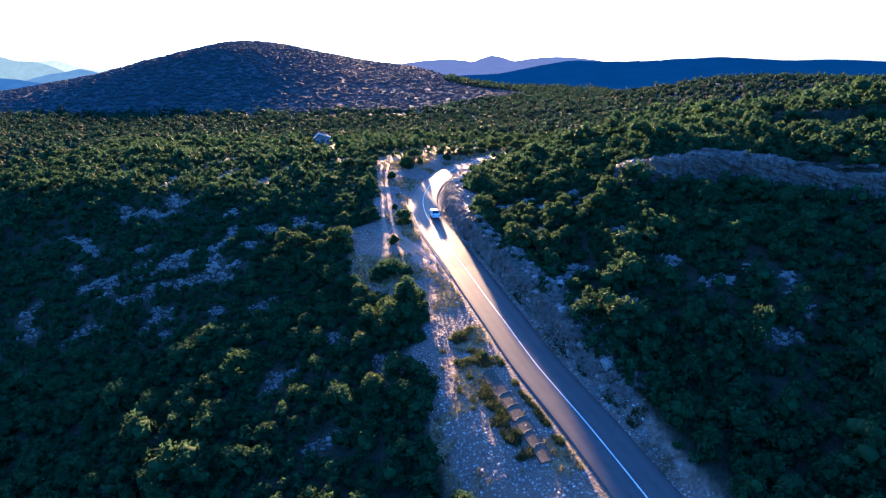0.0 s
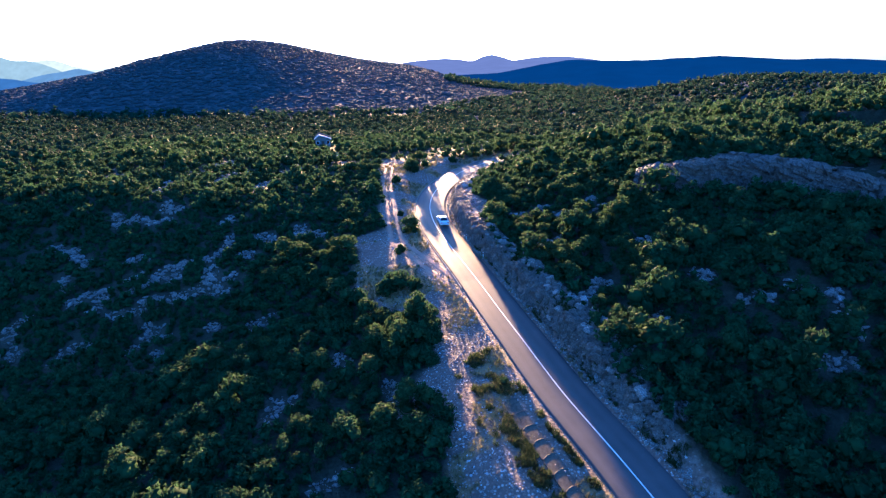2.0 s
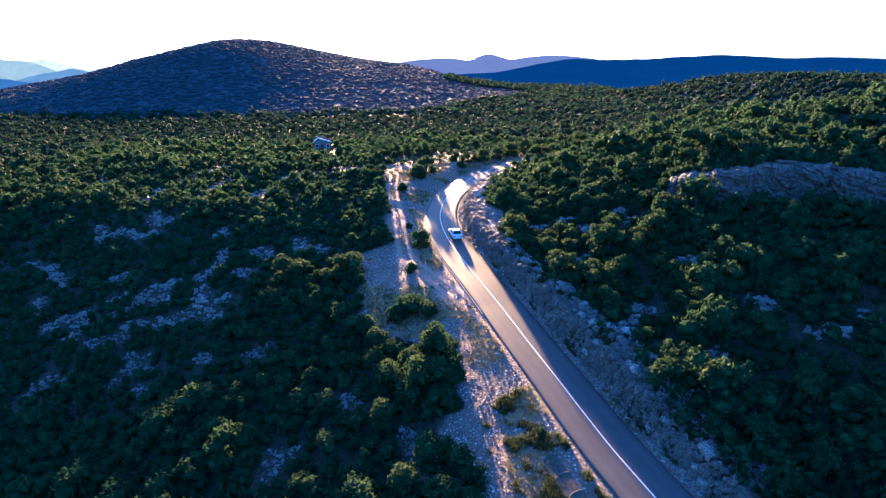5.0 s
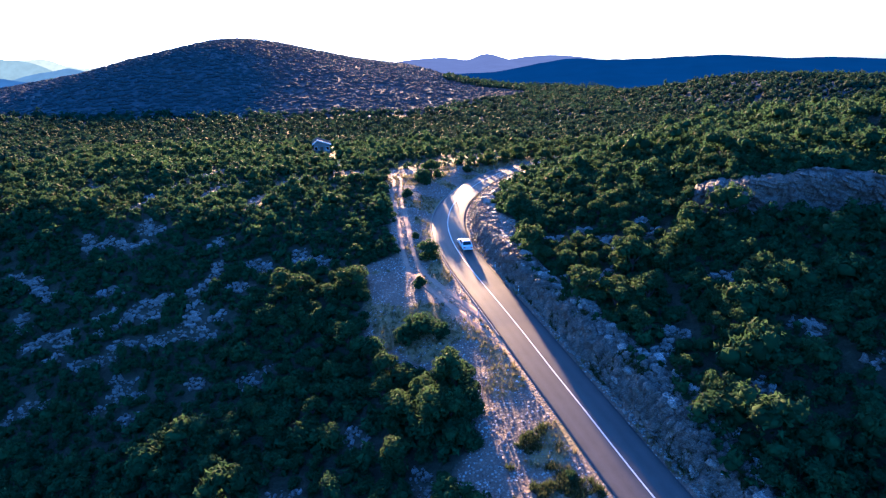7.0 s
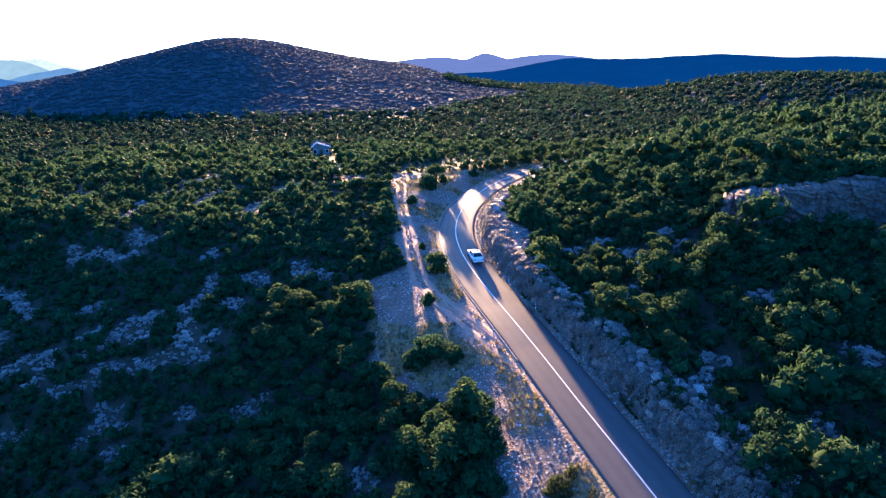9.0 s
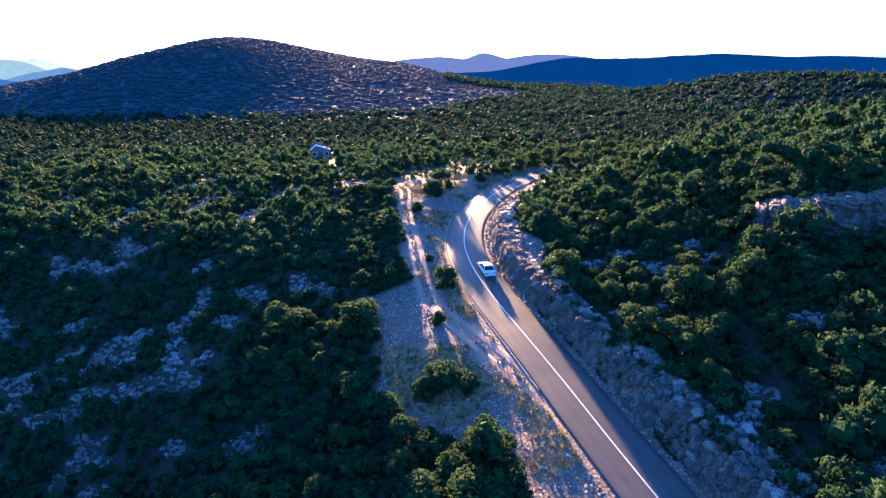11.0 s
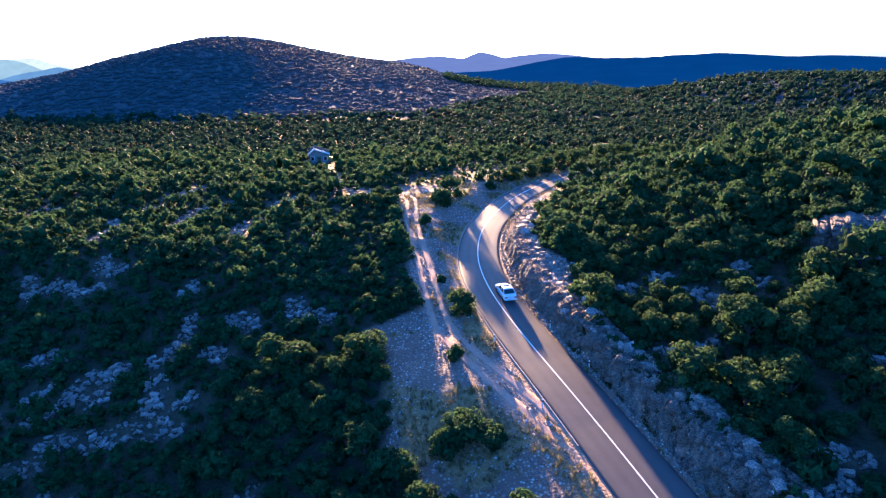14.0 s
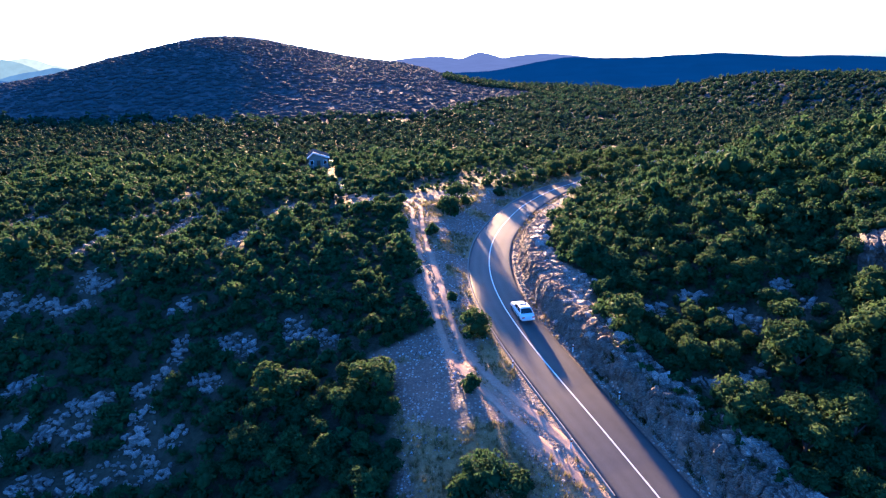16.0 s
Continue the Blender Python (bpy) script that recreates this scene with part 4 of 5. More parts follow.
for k in range(110):          # slabs broken loose along its brow and foot
    mid_a = rng.uniform(0.8, 38)
    back = rng.uniform(0.2, 2.2) if k % 3 else rng.uniform(-3.4, -2.2)
    x, y = 29.0 + mid_a * 0.871 + back * 0.491, 105.5 - mid_a * 0.491 + back * 0.871
    s = 0.3 + 0.75 * rng.uniform() ** 2
    z = float(height_at(x, y)[0]) if k % 3 == 0 else float(height_at(x - back * 0.491 - 0.64, y - back * 0.871 - 1.13)[0]) + 4.1 + 0.9 * math.exp(-((mid_a - 15.0) / 7.5) ** 2)
    piece(BLOCKS[int(rng.integers(8))], sized(pose(x - 29.0, y - 105.5, z - cz0, rng.uniform(-10, 10), 7 + rng.uniform(-10, 10), -29.4 + rng.uniform(-40, 40)), s * 1.5, s * 1.1, s * 0.5), crag, "rock_block")

# the rock cut beside the road
cut = empty("rock_cutting", pose(2.0, 100.0, 0.0), "blasted limestone cutting beside the road", "rock")
tan_ = np.gradient(ROAD_LINE, axis=0)
tan_ /= np.linalg.norm(tan_, axis=1)[:, None]


def beside(y, offset):
    """A place in plan at that offset to the right of the centre line, abreast of y."""
    x, tx, ty = (float(np.interp(y, ROAD_LINE[:180, 1], a[:180])) for a in (ROAD_LINE[:, 0], tan_[:, 0], tan_[:, 1]))
    return x + ty * offset, y - tx * offset, math.degrees(math.atan2(ty, tx))



def cut_toe(y):
    return np.interp(y, TOE_Y, TOE)


def cut_steep(y):
    return np.interp(y, STEEP_Y, STEEP)


def rock_face(y0, y1, parent):
    """The blasted face: blocks split by upright joints, proud and set back, from the ditch to the lip."""
    along = np.arange(y0, y1, 0.12)
    up = np.linspace(0, 1, 56) ** 1.25
    line_x, tx, ty = (np.interp(along, ROAD_LINE[:200, 1], a[:200]) for a in (ROAD_LINE[:, 0], tan_[:, 0], tan_[:, 1]))
    off = ROAD_RIGHT + cut_toe(along)[:, None] - 0.5 + up[None, :] * (cut_steep(along) + 1.3)[:, None]
    x, y = line_x[:, None] + ty[:, None] * off, along[:, None] - tx[:, None] * off
    z = height_at(x.ravel(), y.ravel()).reshape(x.shape)
    p = np.stack([x, y, z], -1)
    n = np.cross(np.gradient(p, axis=0), np.gradient(p, axis=1))
    n = -n / np.linalg.norm(n, axis=2)[..., None]
    n = n * np.sign(n[..., 2:3]) * 0.8 + np.stack([-ty, tx, 0 * tx], -1)[:, None, :] * 0.3
    reach = np.cumsum(np.linalg.norm(np.gradient(p, axis=1), axis=2), axis=1)
    v1, j1 = cells(along[:, None] / 0.55 + 0.2 * z, reach / 1.25, 3)
    v2, j2 = cells(along[:, None] / 0.24 + 0.3 * z, reach / 0.45, 19)
    v3, j3 = cells(along[:, None] / 0.95 + 0.15 * z, reach / 0.85, 41)
    near_part = 1 - sstep(102, 110, along)[:, None]      # the older, more broken part nearer the valley
    v1, j1 = v1 + near_part * (2.4 * v3 - 0.7), np.where(near_part > 0.5, j3, j1)
    push = 0.26 * (v1 - 0.3) + (0.11 + 0.13 * near_part) * (v2 - 0.5) + 0.25 * fbm(x / 3.5, y / 3.5, 90, 3) - (0.18 + 0.14 * near_part) * (j1 < 0.1) - (0.06 + 0.06 * near_part) * (j2 < 0.1)
    edge = np.minimum(sstep(0, 0.12, up), 1 - sstep(0.86, 1.0, up))[None, :] * np.minimum(sstep(y0, y0 + 4, along), 1 - sstep(y1 - 6, y1, along))[:, None]
    p = p + n * (push * edge - 0.35 * (1 - edge) + 0.14 * edge)[..., None] - np.array(parent.location)
    i = np.arange(x.size).reshape(x.shape)
    f = np.stack([i[:-1, :-1], i[1:, :-1], i[1:, 1:], i[:-1, 1:]], -1).reshape(-1, 4)
    ob = array_mesh("rock_face", p.reshape(-1, 3), f, CUT_STONE)
    ob.parent = parent
    return tagged(ob, "brown fractured limestone face")


CUT_STONE = limestone_material("cut_limestone", 1.1, (0.13, 0.1, 0.072), 0.78)
rock_face(50, 152, cut)


def boulder(y, offset, s):
    x, yy, az = beside(y, offset)
    z = float(height_at(x, yy)[0])
    piece(ROCKS[int(rng.integers(12))], sized(pose(x - 2.0, yy - 100.0, z + 0.12 * s, rng.uniform(-18, 18), rng.uniform(-18, 18), az + rng.uniform(-40, 40)), s * rng.uniform(1.0, 1.6), s, s * rng.uniform(0.7, 1.1)), cut)


for i in range(170):          # pale broken blocks along the lip of the bend
    y = rng.uniform(109.5, 127)
    spread = float(np.interp(y, [109, 113, 119, 127], [3.5, 4.5, 1.8, 1.0]))
    boulder(y, ROAD_RIGHT + float(cut_toe(y) + cut_steep(y)) * 0.92 + spread * rng.uniform() ** 1.5, 0.22 + 0.5 * rng.uniform() ** 1.6)
for i in range(36):           # lower lip towards the far bend
    y = rng.uniform(126, 147)
    boulder(y, ROAD_RIGHT + float(cut_toe(y) + cut_steep(y)) * 0.8 + rng.uniform(-0.4, 1.6), 0.35 + 0.7 * rng.uniform() ** 1.6)
for i in range(420):          # blocks that crop out along the near cutting, most towards its lip
    y = rng.uniform(54, 110)
    u = rng.uniform(0.66, 1.18) if i % 4 else rng.uniform(0.05, 0.66)
    boulder(y, ROAD_RIGHT + float(cut_toe(y) + cut_steep(y) * u), 0.2 + 0.8 * rng.uniform() ** 2.2)

# pale stones set along the foot of the cutting
for k in range(16):
    x, y, az = beside(108 + k * 1.75 + rng.uniform(-0.4, 0.4), ROAD_RIGHT + rng.uniform(0.7, 1.3))
    s = rng.uniform(0.3, 0.5)
    ob = new("verge_stone", ROCKS[int(rng.integers(12))])
    ob.matrix_world = sized(pose(x, y, float(height_at(x, y)[0]) + 0.12 * s, 0, 0, rng.uniform(0, 360)), s, s, s * 0.9)
    tagged(ob, "pale fallen limestone lying on the road verge", "stone", "verge stones")

# loose stones and dry grass on the bare ground
sx = rng.uniform(-24, 24, 260000)
sy = rng.uniform(42, 186, 260000)
sd, _, _ = nearest(ROAD_LINE, sx, sy)
std, _, _ = nearest(TRACK_LINE, sx, sy)
bv = bare(sx, sy, sd)
ok = (bv > 0.5) & (np.abs(sd + 0.12) > 3.5) & (np.abs(np.abs(std) - 0.8) > 0.4) & (fbm(sx / 6, sy / 6, 71, 3) + 0.5 * fbm(sx / 1.3, sy / 1.3, 72, 2) > -0.12)
sx, sy, sd = sx[ok][:40000], sy[ok][:40000], sd[ok][:40000]
CHIP_V = np.array([(1, 0.1, -0.3), (0.1, 1, -0.3), (-1, -0.1, -0.3), (0, -1, -0.3), (0.15, 0.1, 0.8)])
CHIP_F = np.array([(0, 1, 4), (1, 2, 4), (2, 3, 4), (3, 0, 4)])
stone_protos, lump_protos = [], []
for k in range(6):
    g = np.random.default_rng(k)
    stone_protos.append(((CHIP_V + 0.25 * g.standard_normal(CHIP_V.shape)) * (0.6, 0.5, 0.5), CHIP_F))
    v, f = ICO1
    lump_protos.append((np.sign(v) * np.abs(v) ** 0.7 * (1 + 0.2 * g.standard_normal((len(v), 1))) * (0.5, 0.4, 0.3), f))


def strew(name, protos, x, y, sizes, material, label, category):
    V, F, n = [], [], 0
    z = height_at(x, y)
    for i in range(len(x)):
        v, f = protos[i % len(protos)]
        a, s = rng.uniform(0, 6.28), sizes[i]
        c, sn = math.cos(a) * s, math.sin(a) * s
        V.append(np.column_stack([v[:, 0] * c - v[:, 1] * sn + x[i], v[:, 0] * sn + v[:, 1] * c + y[i], v[:, 2] * s + z[i]]))
        F.append(f + n)
        n += len(v)
    return tagged(array_mesh(name, np.concatenate(V), np.concatenate(F), material), label, category, kind="stuff")


RUBBLE, BANK_STONE = rubble_material(), limestone_material("bank_limestone", 1.0)
strew("loose_stones", stone_protos, sx, sy, 0.05 + 0.32 * rng.uniform(0, 1, len(sx)) ** 5, RUBBLE, "loose pale limestone rubble on the clearing", "stones")

bx_, by_ = [], []
for i in range(2600):
    q = beside(rng.uniform(46, 140), ROAD_RIGHT + 0.5 + 1.4 * rng.uniform() ** 1.5)
    bx_.append(q[0])
    by_.append(q[1])
strew("bank_rubble", lump_protos, np.array(bx_), np.array(by_), 0.1 + 0.5 * rng.uniform(0, 1, 2600) ** 4.0, BANK_STONE, "broken limestone rubble on the road bank", "stones")


def tuft(seed):
    g = np.random.default_rng(seed)
    n = 14
    a, r = g.uniform(0, 6.28, n), g.uniform(0, 0.25, n)
    base = np.column_stack([r * np.cos(a), r * np.sin(a), np.zeros(n)])
    lean = np.column_stack([np.cos(a), np.sin(a), np.zeros(n)]) * g.uniform(0.05, 0.3, (n, 1))
    side = np.column_stack([-np.sin(a), np.cos(a), np.zeros(n)]) * 0.035
    tip = base + lean + (0, 0, 1) * g.uniform(0.25, 0.6, (n, 1))
    v = np.stack([base - side, base + side, tip], 1).reshape(-1, 3)
    return v, np.arange(n * 3).reshape(n, 3)


gx_ = rng.uniform(-26, 22, 40000)
gy_ = rng.uniform(44, 186, 40000)
gd, _, _ = nearest(ROAD_LINE, gx_, gy_)
gt, _, _ = nearest(TRACK_LINE, gx_, gy_)
gb = bare(gx_, gy_, gd)
ok = (gb > 0.3) & (np.abs(gd + 0.12) > 3.3) & (np.abs(np.abs(gt) - 0.8) > 0.3) & (gd < 5.4) & (fbm(gx_ / 4, gy_ / 4, 50, 4) + 0.12 * ((gd < -2.9) & (gd > -6) & (gy_ > 82)) + 0.25 * crest_strip(gx_, gy_, gd) > 0.1)
gx_, gy_ = gx_[ok][:3600], gy_[ok][:3600]
strew("dry_grass", [tuft(k) for k in range(6)], gx_, gy_, rng.uniform(0.4, 0.95, len(gx_)), GRASS, "tufts of dry yellow grass on the verges", "grass")

# rank dark grass round the drainage chute and on the cutting
wx, wy = [], []
for i in range(9000):
    y, off = rng.uniform(50, 73), rng.uniform(-10.5, -3.5)
    q = beside(y, off)
    head = math.exp(-((y - 64.6) / 2.0) ** 2 - ((off + 5.8) / 2.2) ** 2)
    flank = 0.56 * (math.exp(-((off + 7.5) / 1.1) ** 2) + math.exp(-((off + 3.9) / 0.7) ** 2)) * (y < 65)
    patch = 1.1 * math.exp(-((y - 70.0) / 1.8) ** 2 - ((off + 6.6) / 1.3) ** 2)
    if max(head, flank, patch) * 0.75 + 0.9 * float(fbm(np.array([q[0] / 1.1]), np.array([q[1] / 1.1]), 55, 3)[0]) > 0.4 and (abs(off + 5.4) > 1.2 or y > 63.2):
        wx.append(q[0])
        wy.append(q[1])
for i in range(6000):         # and thinly on the slope of the near cutting
    y = rng.uniform(50, 100)
    q = beside(y, ROAD_RIGHT + float(cut_toe(y) + cut_steep(y) * rng.uniform(-0.1, 0.72)))
    if float(fbm(np.array([q[0] / 1.7]), np.array([q[1] / 1.7]), 58, 3)[0]) > 0.04:
        wx.append(q[0])
        wy.append(q[1])
RANK = foliage_material("rank_grass", (0.02, 0.03, 0.012), (0.06, 0.075, 0.03), (0.09, 0.12, 0.04))
strew("rank_grass", [tuft(k) for k in range(6)], np.array(wx), np.array(wy), 0.35 + 0.75 * rng.uniform(0, 1, len(wx)) ** 1.6, RANK, "rank dark green grass round the chute and below the rocks", "grass")


# ---- roadside posts ----
PLASTIC = plain("white_plastic", (0.75, 0.75, 0.73), 0.45, 0.4, grain=3.0)
BLACK = plain("black_rubber", (0.02, 0.02, 0.02), 0.6, 0.3)
RED = plain("red_lens", (0.5, 0.03, 0.02), 0.25, 0.6)
for y, off in ((102.6, -3.55), (91.4, -3.6), (103.6, 3.75), (95.4, 3.8)):
    x, yy, az = beside(y, off)
    root = empty("delineator_post", pose(x, yy, float(height_at(x, yy)[0]) - 0.05, 0, 0, az - 90), "white plastic delineator post with black band on the verge", "road post", "delineator posts")
    bm = bmesh.new()
    add_box(bm, 0, 0, 0.44, 0.13, 0.1, 0.98, bevel=0.02)
    part("post_body", bm, PLASTIC, root)
    bm = bmesh.new()
    add_box(bm, 0, 0, 0.72, 0.142, 0.112, 0.18)
    part("band", bm, BLACK, root, "black band")
    bm = bmesh.new()
    add_box(bm, 0, -0.058, 0.72, 0.05, 0.01, 0.12)
    part("reflector", bm, RED, root, "red reflector")


# ---- car ----
CAR_PAINT = plain("white_car_paint", (0.72, 0.73, 0.74), 0.28, 0.6, grain=1.0, vary=0.06)
GLASS_DARK = plain("tinted_glass", (0.015, 0.018, 0.02), 0.06, 0.7, vary=0.0)
CHROME = plain("bright_metal", (0.6, 0.6, 0.6), 0.25, 0.5, 1.0)
TRIM = plain("grey_plastic_trim", (0.06, 0.06, 0.065), 0.5, 0.4)
LAMP_GLASS = plain("headlamp_glass", (0.6, 0.62, 0.65), 0.1, 0.7)


def loft(bm, sections):
    """Skin between cross-sections of equal numbers of points, with closed ends."""
    rings = [[bm.verts.new(p) for p in sec] for sec in sections]
    for a, b in zip(rings, rings[1:]):
        for i in range(len(a)):
            bm.faces.new((a[i], a[(i + 1) % len(a)], b[(i + 1) % len(b)], b[i]))
    bm.faces.new(rings[0][::-1])
    bm.faces.new(rings[-1])
    bmesh.ops.recalc_face_normals(bm, faces=bm.faces)


def saloon_car(m):
    root = empty("saloon_car", m, "white four-door saloon car on the asphalt road", "car")
    bm = bmesh.new()
    secs = []
    for y, w, top, bot in ((-2.2, 0.72, 0.72, 0.36), (-2.12, 0.8, 0.86, 0.3), (-1.7, 0.85, 0.93, 0.26), (-1.2, 0.86, 0.95, 0.24), (0.9, 0.86, 0.94, 0.24),
                           (1.3, 0.85, 0.9, 0.26), (1.95, 0.81, 0.78, 0.3), (2.12, 0.74, 0.68, 0.34)):
        secs.append([(-w * 0.9, y, bot), (-w, y, bot + 0.16), (-w, y, top - 0.2), (-w * 0.93, y, top - 0.03), (-w * 0.5, y, top + 0.01), (w * 0.5, y, top + 0.01),
                     (w * 0.93, y, top - 0.03), (w, y, top - 0.2), (w, y, bot + 0.16), (w * 0.9, y, bot)])
    loft(bm, secs)
    part("body", bm, CAR_PAINT, root, "white painted body", smooth=False)
    bm = bmesh.new()
    loft(bm, [[(-0.77, -1.62, 0.9), (0.77, -1.62, 0.9), (0.77, 1.0, 0.9), (-0.77, 1.0, 0.9)],
              [(-0.6, -0.98, 1.36), (0.6, -0.98, 1.36), (0.6, 0.2, 1.37), (-0.6, 0.2, 1.37)]])
    part("cabin", bm, CAR_PAINT, root, "white cabin frame")

    def pane(name, corners, label):
        pts = [Vector(p) for p in corners]
        n = (pts[1] - pts[0]).cross(pts[2] - pts[0]).normalized()
        bm = bmesh.new()
        loft(bm, [[p - n * 0.03 for p in pts], [p + n * 0.012 for p in pts]])
        part(name, bm, GLASS_DARK, root, label)

    pane("windscreen", [(0.7, 0.93, 0.94), (-0.7, 0.93, 0.94), (-0.57, 0.26, 1.335), (0.57, 0.26, 1.335)], "dark windscreen glass")
    pane("rear_window", [(-0.7, -1.55, 0.95), (0.7, -1.55, 0.95), (0.57, -1.03, 1.325), (-0.57, -1.03, 1.325)], "dark rear window glass")
    for sx_ in (-1, 1):
        for y0, y1, y2, y3 in ((-0.3, 0.82, 0.24, -0.3), (-1.42, -0.4, -0.4, -0.98)):
            pts = [(0.752 * sx_, y0, 0.95), (0.752 * sx_, y1, 0.95), (0.613 * sx_, y2, 1.325), (0.613 * sx_, y3, 1.325)]
            pane("side_window", pts if sx_ > 0 else pts[::-1], "dark side window glass")
    bm = bmesh.new()
    loft(bm, [[(-0.64, -1.04, 1.345), (0.64, -1.04, 1.345), (0.64, 0.26, 1.35), (-0.64, 0.26, 1.35)],
              [(-0.63, -1.0, 1.39), (0.63, -1.0, 1.39), (0.63, 0.22, 1.395), (-0.63, 0.22, 1.395)],
              [(-0.52, -0.86, 1.42), (0.52, -0.86, 1.42), (0.52, 0.08, 1.42), (-0.52, 0.08, 1.42)]])
    roof = part("roof", bm, CAR_PAINT, root, "white roof")
    bm = bmesh.new()
    add_box(bm, 0, -0.12, 1.424, 0.78, 0.34, 0.012, bevel=0.004)
    part("sunroof", bm, GLASS_DARK, roof, "dark glass sunroof")
    for sx_ in (-1, 1):
        for a, b, r in (((0.79, -1.66, 0.9), (0.62, -1.0, 1.37), 0.05), ((0.79, 1.02, 0.9), (0.62, 0.22, 1.37), 0.04), ((0.78, -0.35, 0.92), (0.62, -0.35, 1.37), 0.035)):
            bm = bmesh.new()
            add_tube(bm, (a[0] * sx_, a[1], a[2]), (b[0] * sx_, b[1], b[2]), r, r, 6)
            part("pillar", bm, CAR_PAINT, root, "white roof pillar")
        bm = bmesh.new()
        add_box(bm, 0.95 * sx_, 0.72, 1.0, 0.16, 0.1, 0.12, bevel=0.03)
        part("mirror", bm, TRIM, root, "dark door mirror")
        bm = bmesh.new()
        add_box(bm, 0.6 * sx_, -2.19, 0.74, 0.34, 0.06, 0.15, bevel=0.02)
        part("tail_light", bm, RED, root, "red tail light")
        bm = bmesh.new()
        add_box(bm, 0.55 * sx_, 2.08, 0.6, 0.34, 0.07, 0.14, bevel=0.02)
        part("headlight", bm, LAMP_GLASS, root, "clear headlight")
        bm = bmesh.new()
        add_box(bm, 0.868 * sx_, -0.2, 0.56, 0.02, 2.6, 0.06)
        part("side_trim", bm, TRIM, root, "dark rubbing strip")
        for y in (-1.33, 1.32):
            wheel_ob = new("wheel")
            wheel_ob.parent = root
            wheel_ob.location = (0.76 * sx_, y, 0.3)
            bm = bmesh.new()
            bmesh.ops.create_cone(bm, cap_ends=True, segments=20, radius1=0.3, radius2=0.3, depth=0.2, matrix=pose(0, 0, 0, 0, 90, 0))
            bmesh.ops.bevel(bm, geom=[e for e in bm.edges if e.calc_face_angle(0) > 1], offset=0.03, segments=2, affect="EDGES")
            part("tyre", bm, BLACK, wheel_ob, "black tyre")
            bm = bmesh.new()
            bmesh.ops.create_cone(bm, cap_ends=True, segments=16, radius1=0.19, radius2=0.17, depth=0.03, matrix=pose(0.1 * sx_, 0, 0, 0, 90 * sx_, 0))
            part("rim", bm, CHROME, wheel_ob, "grey metal rim")
    for y, nm in ((-2.2, "rear_bumper"), (2.12, "front_bumper")):
        bm = bmesh.new()
        add_box(bm, 0, y, 0.46, 1.6, 0.16, 0.18, bevel=0.05)
        part(nm, bm, CAR_PAINT, root, "white bumper with dark strip")
    bm = bmesh.new()
    add_box(bm, 0, -2.285, 0.47, 0.5, 0.012, 0.1)
    part("number_plate", bm, PLASTIC, root, "plain pale plate")
    bm = bmesh.new()
    add_box(bm, 0, -2.14, 0.9, 1.3, 0.14, 0.03, bevel=0.01)
    part("boot_lip", bm, CAR_PAINT, root, "white boot spoiler")
    return root


cx_, cy_, caz = beside(112.3, 1.5)
saloon_car(pose(cx_, cy_, float(road_height(cx_, cy_)) + 0.05, 3.4, 0, caz - 90))


# ---- house on the plain and its resting place ----
RENDER_WALL = plain("grey_plaster", (0.2, 0.2, 0.19), 0.85, 0.2, grain=1.2)
VERGE_PAINT = plain("faded_white_paint", (0.72, 0.72, 0.7), 0.8, 0.1, grain=3.0)
ROOF_TILE = plain("weathered_clay_tiles", (0.13, 0.11, 0.1), 0.95, 0.05, grain=3.0)
WOODEN = plain("weathered_wood", (0.1, 0.08, 0.06), 0.95, 0.04)


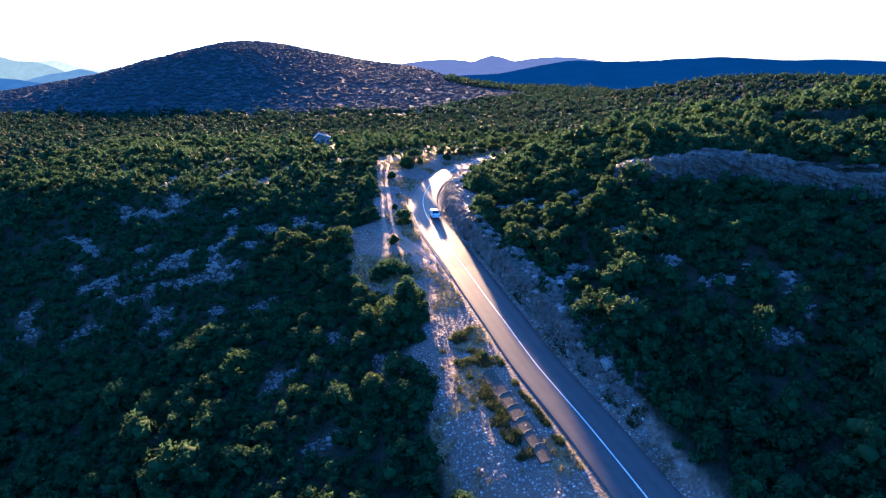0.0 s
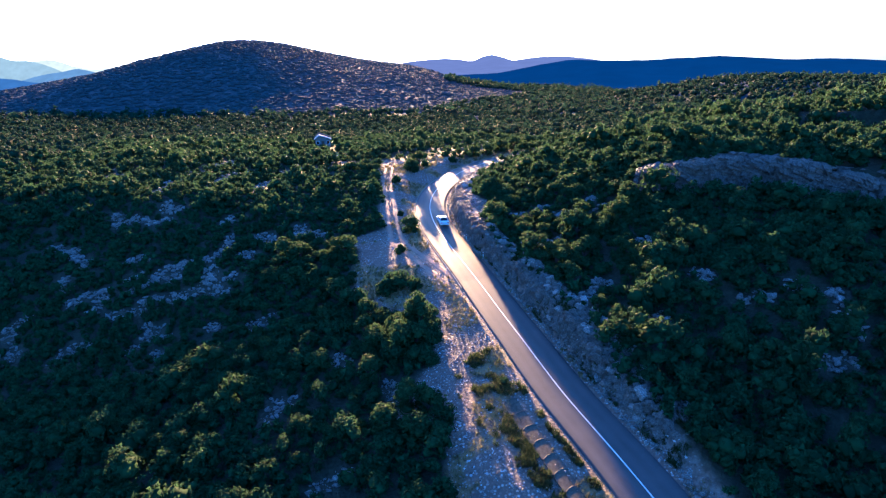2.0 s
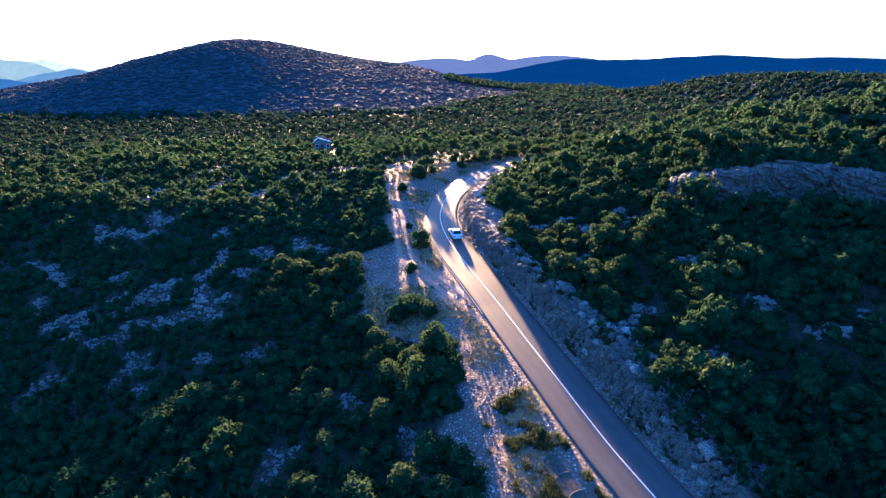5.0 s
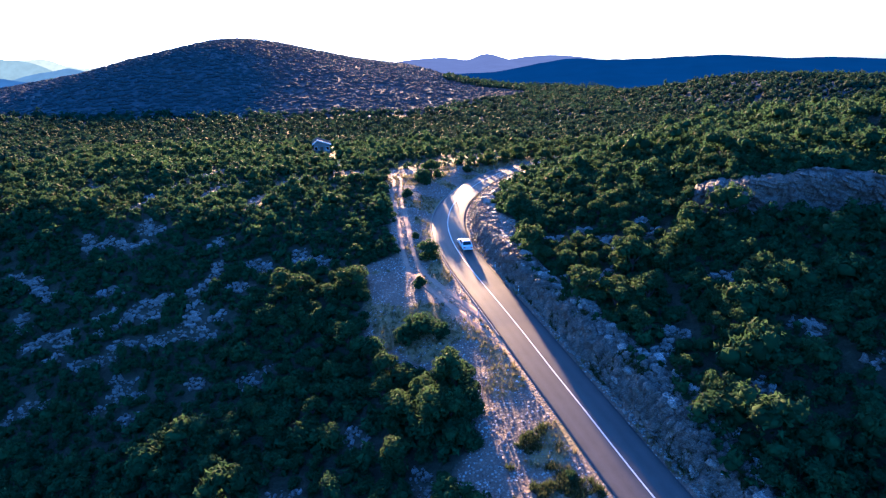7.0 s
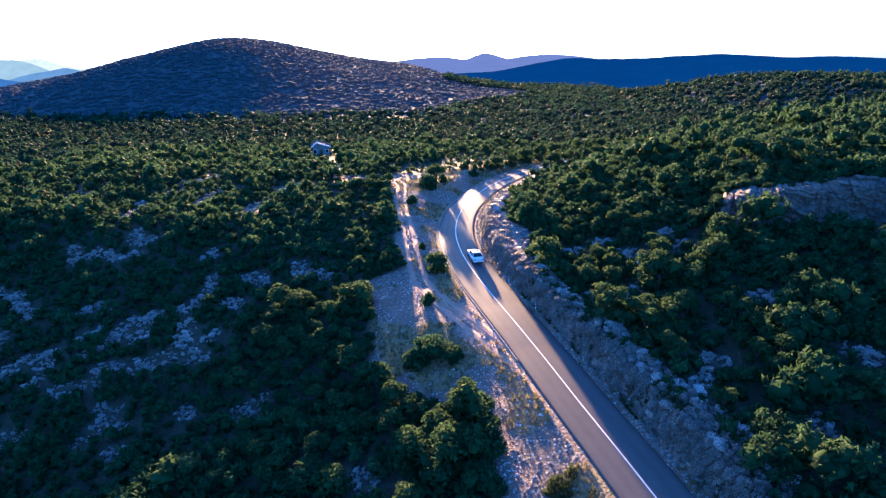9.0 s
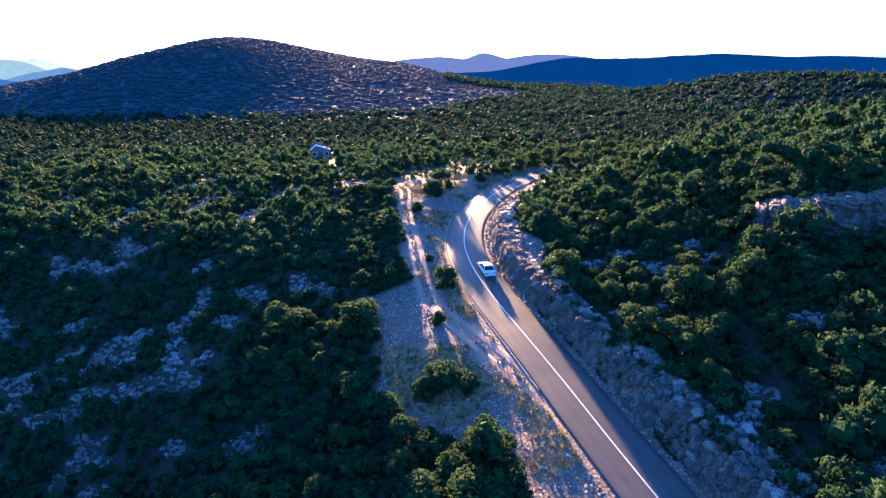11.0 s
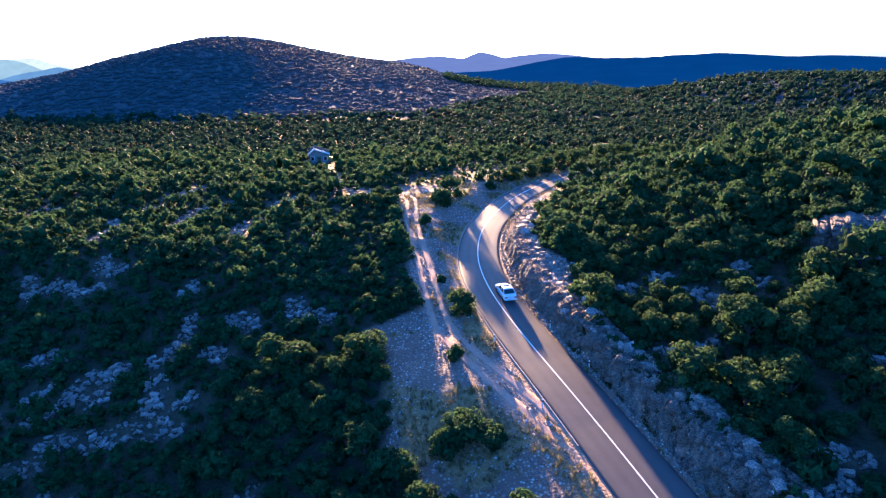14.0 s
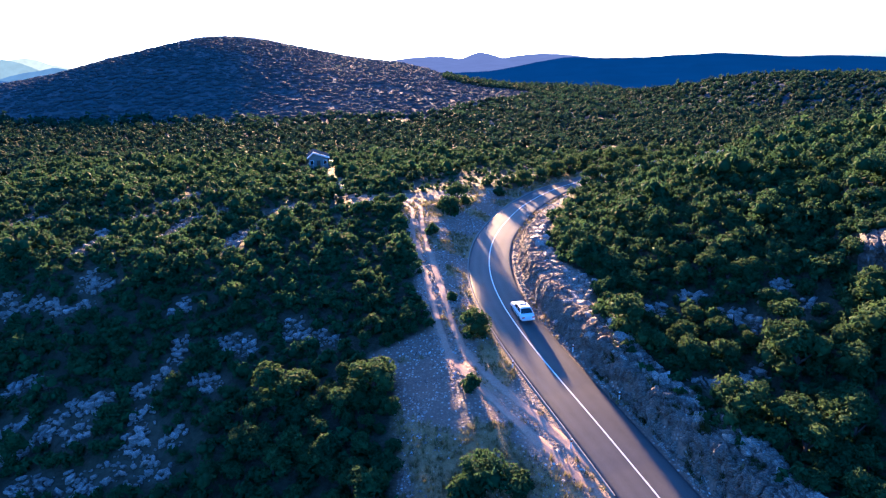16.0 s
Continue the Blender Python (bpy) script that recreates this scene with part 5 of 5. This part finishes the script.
def small_house(x, y, turn):
    z = float(height_at(x, y)[0])
    root = empty("stone_house", pose(x, y, z, 0, 0, turn), "small grey house with white verge boards among trees", "house")
    w, l, h, apex, th, xa = 4.9, 6.0, 2.7, 4.0, 0.3, -1.2
    for sx_ in (-1, 1):
        bm = bmesh.new()
        add_box(bm, sx_ * (w - th) / 2, 0, h / 2 - 0.4, th, l, h + 0.8)
        part("wall", bm, RENDER_WALL, root)
    for sy_ in (-1, 1):
        bm = bmesh.new()
        y0, y1 = sy_ * (l / 2 - th), sy_ * l / 2 + sy_ * 0.004
        loft(bm, [[(-w / 2 + th, yy, -0.8), (w / 2 - th, yy, -0.8), (w / 2 - th, yy, h), (xa, yy, apex - 0.15), (-w / 2 + th, yy, h)] for yy in (y0, y1)])
        part("gable_wall", bm, RENDER_WALL, root)
    for sx_ in (-1, 1):
        bm = bmesh.new()
        e, r = (sx_ * (w / 2 + 0.4), h - 0.12), (xa, apex)
        loft(bm, [[(e[0], yy, e[1]), (r[0], yy, r[1]), (r[0], yy, r[1] + 0.16), (e[0], yy, e[1] + 0.16)] for yy in (-l / 2 - 0.5, l / 2 + 0.5)])
        roof = part("roof", bm, ROOF_TILE, root, "weathered tiled roof slope")
        bm = bmesh.new()
        loft(bm, [[(e[0], yy, e[1] - 0.08), (r[0], yy, r[1] - 0.08), (r[0], yy, r[1] + 0.36), (e[0], yy, e[1] + 0.36)] for yy in (-l / 2 - 0.72, -l / 2 - 0.505)])
        part("verge_board", bm, VERGE_PAINT, roof, "white painted verge board")
        for k in range(14):
            bm = bmesh.new()
            yy = -l / 2 - 0.3 + k * (l + 0.6) / 13
            add_tube(bm, (e[0], yy, e[1] + 0.17), (r[0], yy, r[1] + 0.17), 0.09, 0.09, 6)
            part("roof_rib", bm, ROOF_TILE, roof)
    for wx in (-1.7, 1.7):
        bm = bmesh.new()
        add_box(bm, wx, -l / 2 - 0.02, 1.5, 1.0, 0.1, 1.2)
        win = part("window", bm, PLASTIC, root, "white window frame")
        bm = bmesh.new()
        add_box(bm, wx, -l / 2 - 0.075, 1.5, 0.8, 0.02, 1.0)
        part("pane", bm, GLASS_DARK, win, "dark window pane")
    bm = bmesh.new()
    add_box(bm, 0, -l / 2 - 0.02, 0.95, 0.95, 0.08, 2.1, bevel=0.01)
    part("door", bm, WOODEN, root, "brown wooden door")
    bm = bmesh.new()
    add_box(bm, 3.6, -l / 2 + 1.6, 1.75, 2.0, 2.8, 0.14, pose(0, 0, 0, 0, 6, 0))
    part("porch_roof", bm, CONCRETE, root, "low grey porch roof")
    for py_ in (-1, 1):
        bm = bmesh.new()
        add_box(bm, 4.4, -l / 2 + 1.6 + py_ * 1.2, 0.3, 0.14, 0.14, 2.0)
        part("porch_post", bm, WOODEN, root)
    return root


small_house(-47.6, 202, 14)

sz = float(height_at(-33.5, 159.5)[0])
root = empty("sign_post", pose(-33.5, 159.5, sz), "white notice board on a dark wooden post", "sign")
bm = bmesh.new()
add_tube(bm, (0, 0, -0.3), (0, 0, 1.3), 0.06, 0.06, 8)
part("post", bm, WOODEN, root, "dark wooden post")
bm = bmesh.new()
add_box(bm, 0, -0.07, 1.5, 0.55, 0.05, 0.6, bevel=0.01)
part("board", bm, PLASTIC, root, "blank white board")


def picnic_bench(x, y, turn):
    root = empty("picnic_bench", pose(x, y, float(height_at(x, y)[0]), 0, 0, turn), "weathered wooden picnic bench in the clearing", "bench", "picnic benches")
    for k in (-1, 0, 1):
        bm = bmesh.new()
        add_box(bm, 0, k * 0.22, 0.74, 1.8, 0.2, 0.05, bevel=0.01)
        part("table_plank", bm, WOODEN, root)
    for sy_ in (-1, 1):
        bm = bmesh.new()
        add_box(bm, 0, sy_ * 0.72, 0.45, 1.8, 0.24, 0.05, bevel=0.01)
        part("seat_plank", bm, WOODEN, root)
    for sx_ in (-1, 1):
        for a, b in (((sx_ * 0.65, -0.7, -0.05), (sx_ * 0.65, 0.15, 0.72)), ((sx_ * 0.65, 0.7, -0.05), (sx_ * 0.65, -0.15, 0.72))):
            bm = bmesh.new()
            add_tube(bm, a, b, 0.05, 0.05, 6)
            part("leg", bm, WOODEN, root)
        bm = bmesh.new()
        add_box(bm, sx_ * 0.65, 0, 0.4, 0.08, 1.6, 0.06)
        part("crossbar", bm, WOODEN, root)


picnic_bench(-32.7, 156.5, 10)
picnic_bench(-28.4, 152.6, -20)


# ---- stepped drainage chute beside the road ----
MOSSY = plain("mossy_concrete", (0.12, 0.108, 0.085), 0.95, 0.1, grain=2.5, vary=0.6)
RIM = plain("worn_concrete_rim", (0.17, 0.155, 0.13), 0.9, 0.15, grain=2.5, vary=0.5)
chute = empty("drainage_chute", pose(6.6, 58.5, float(height_at(6.6, 58.5)[0])), "old stepped concrete drainage chute beside the road", "drain")
for k in range(7):
    x, y, az = beside(61.8 - k * 1.9, -5.4)
    z = float(height_at(x, y)[0])
    bm = bmesh.new()
    arc = [(1.25 * math.cos(a), 0.85 * math.sin(a)) for a in np.linspace(0, math.pi, 13)]
    outline = arc + [(-1.25, -1.5), (1.25, -1.5)]
    loft(bm, [[(p[0], p[1], zz) for p in outline] for zz in (-0.5, 0.06, 0.08)])
    ob = part("step", bm, MOSSY, chute)
    ob.matrix_basis = pose(x - 6.6, y - 58.5, z - chute.location.z - 0.03, 6.0, 0, az - 90)
    bm = bmesh.new()
    for a, b in zip(arc[2:-3], arc[3:-2]):
        add_tube(bm, (a[0], a[1], 0.09), (b[0], b[1], 0.09), 0.05, 0.05, 5)
    part("rim", bm, RIM, ob, "pale worn rim")
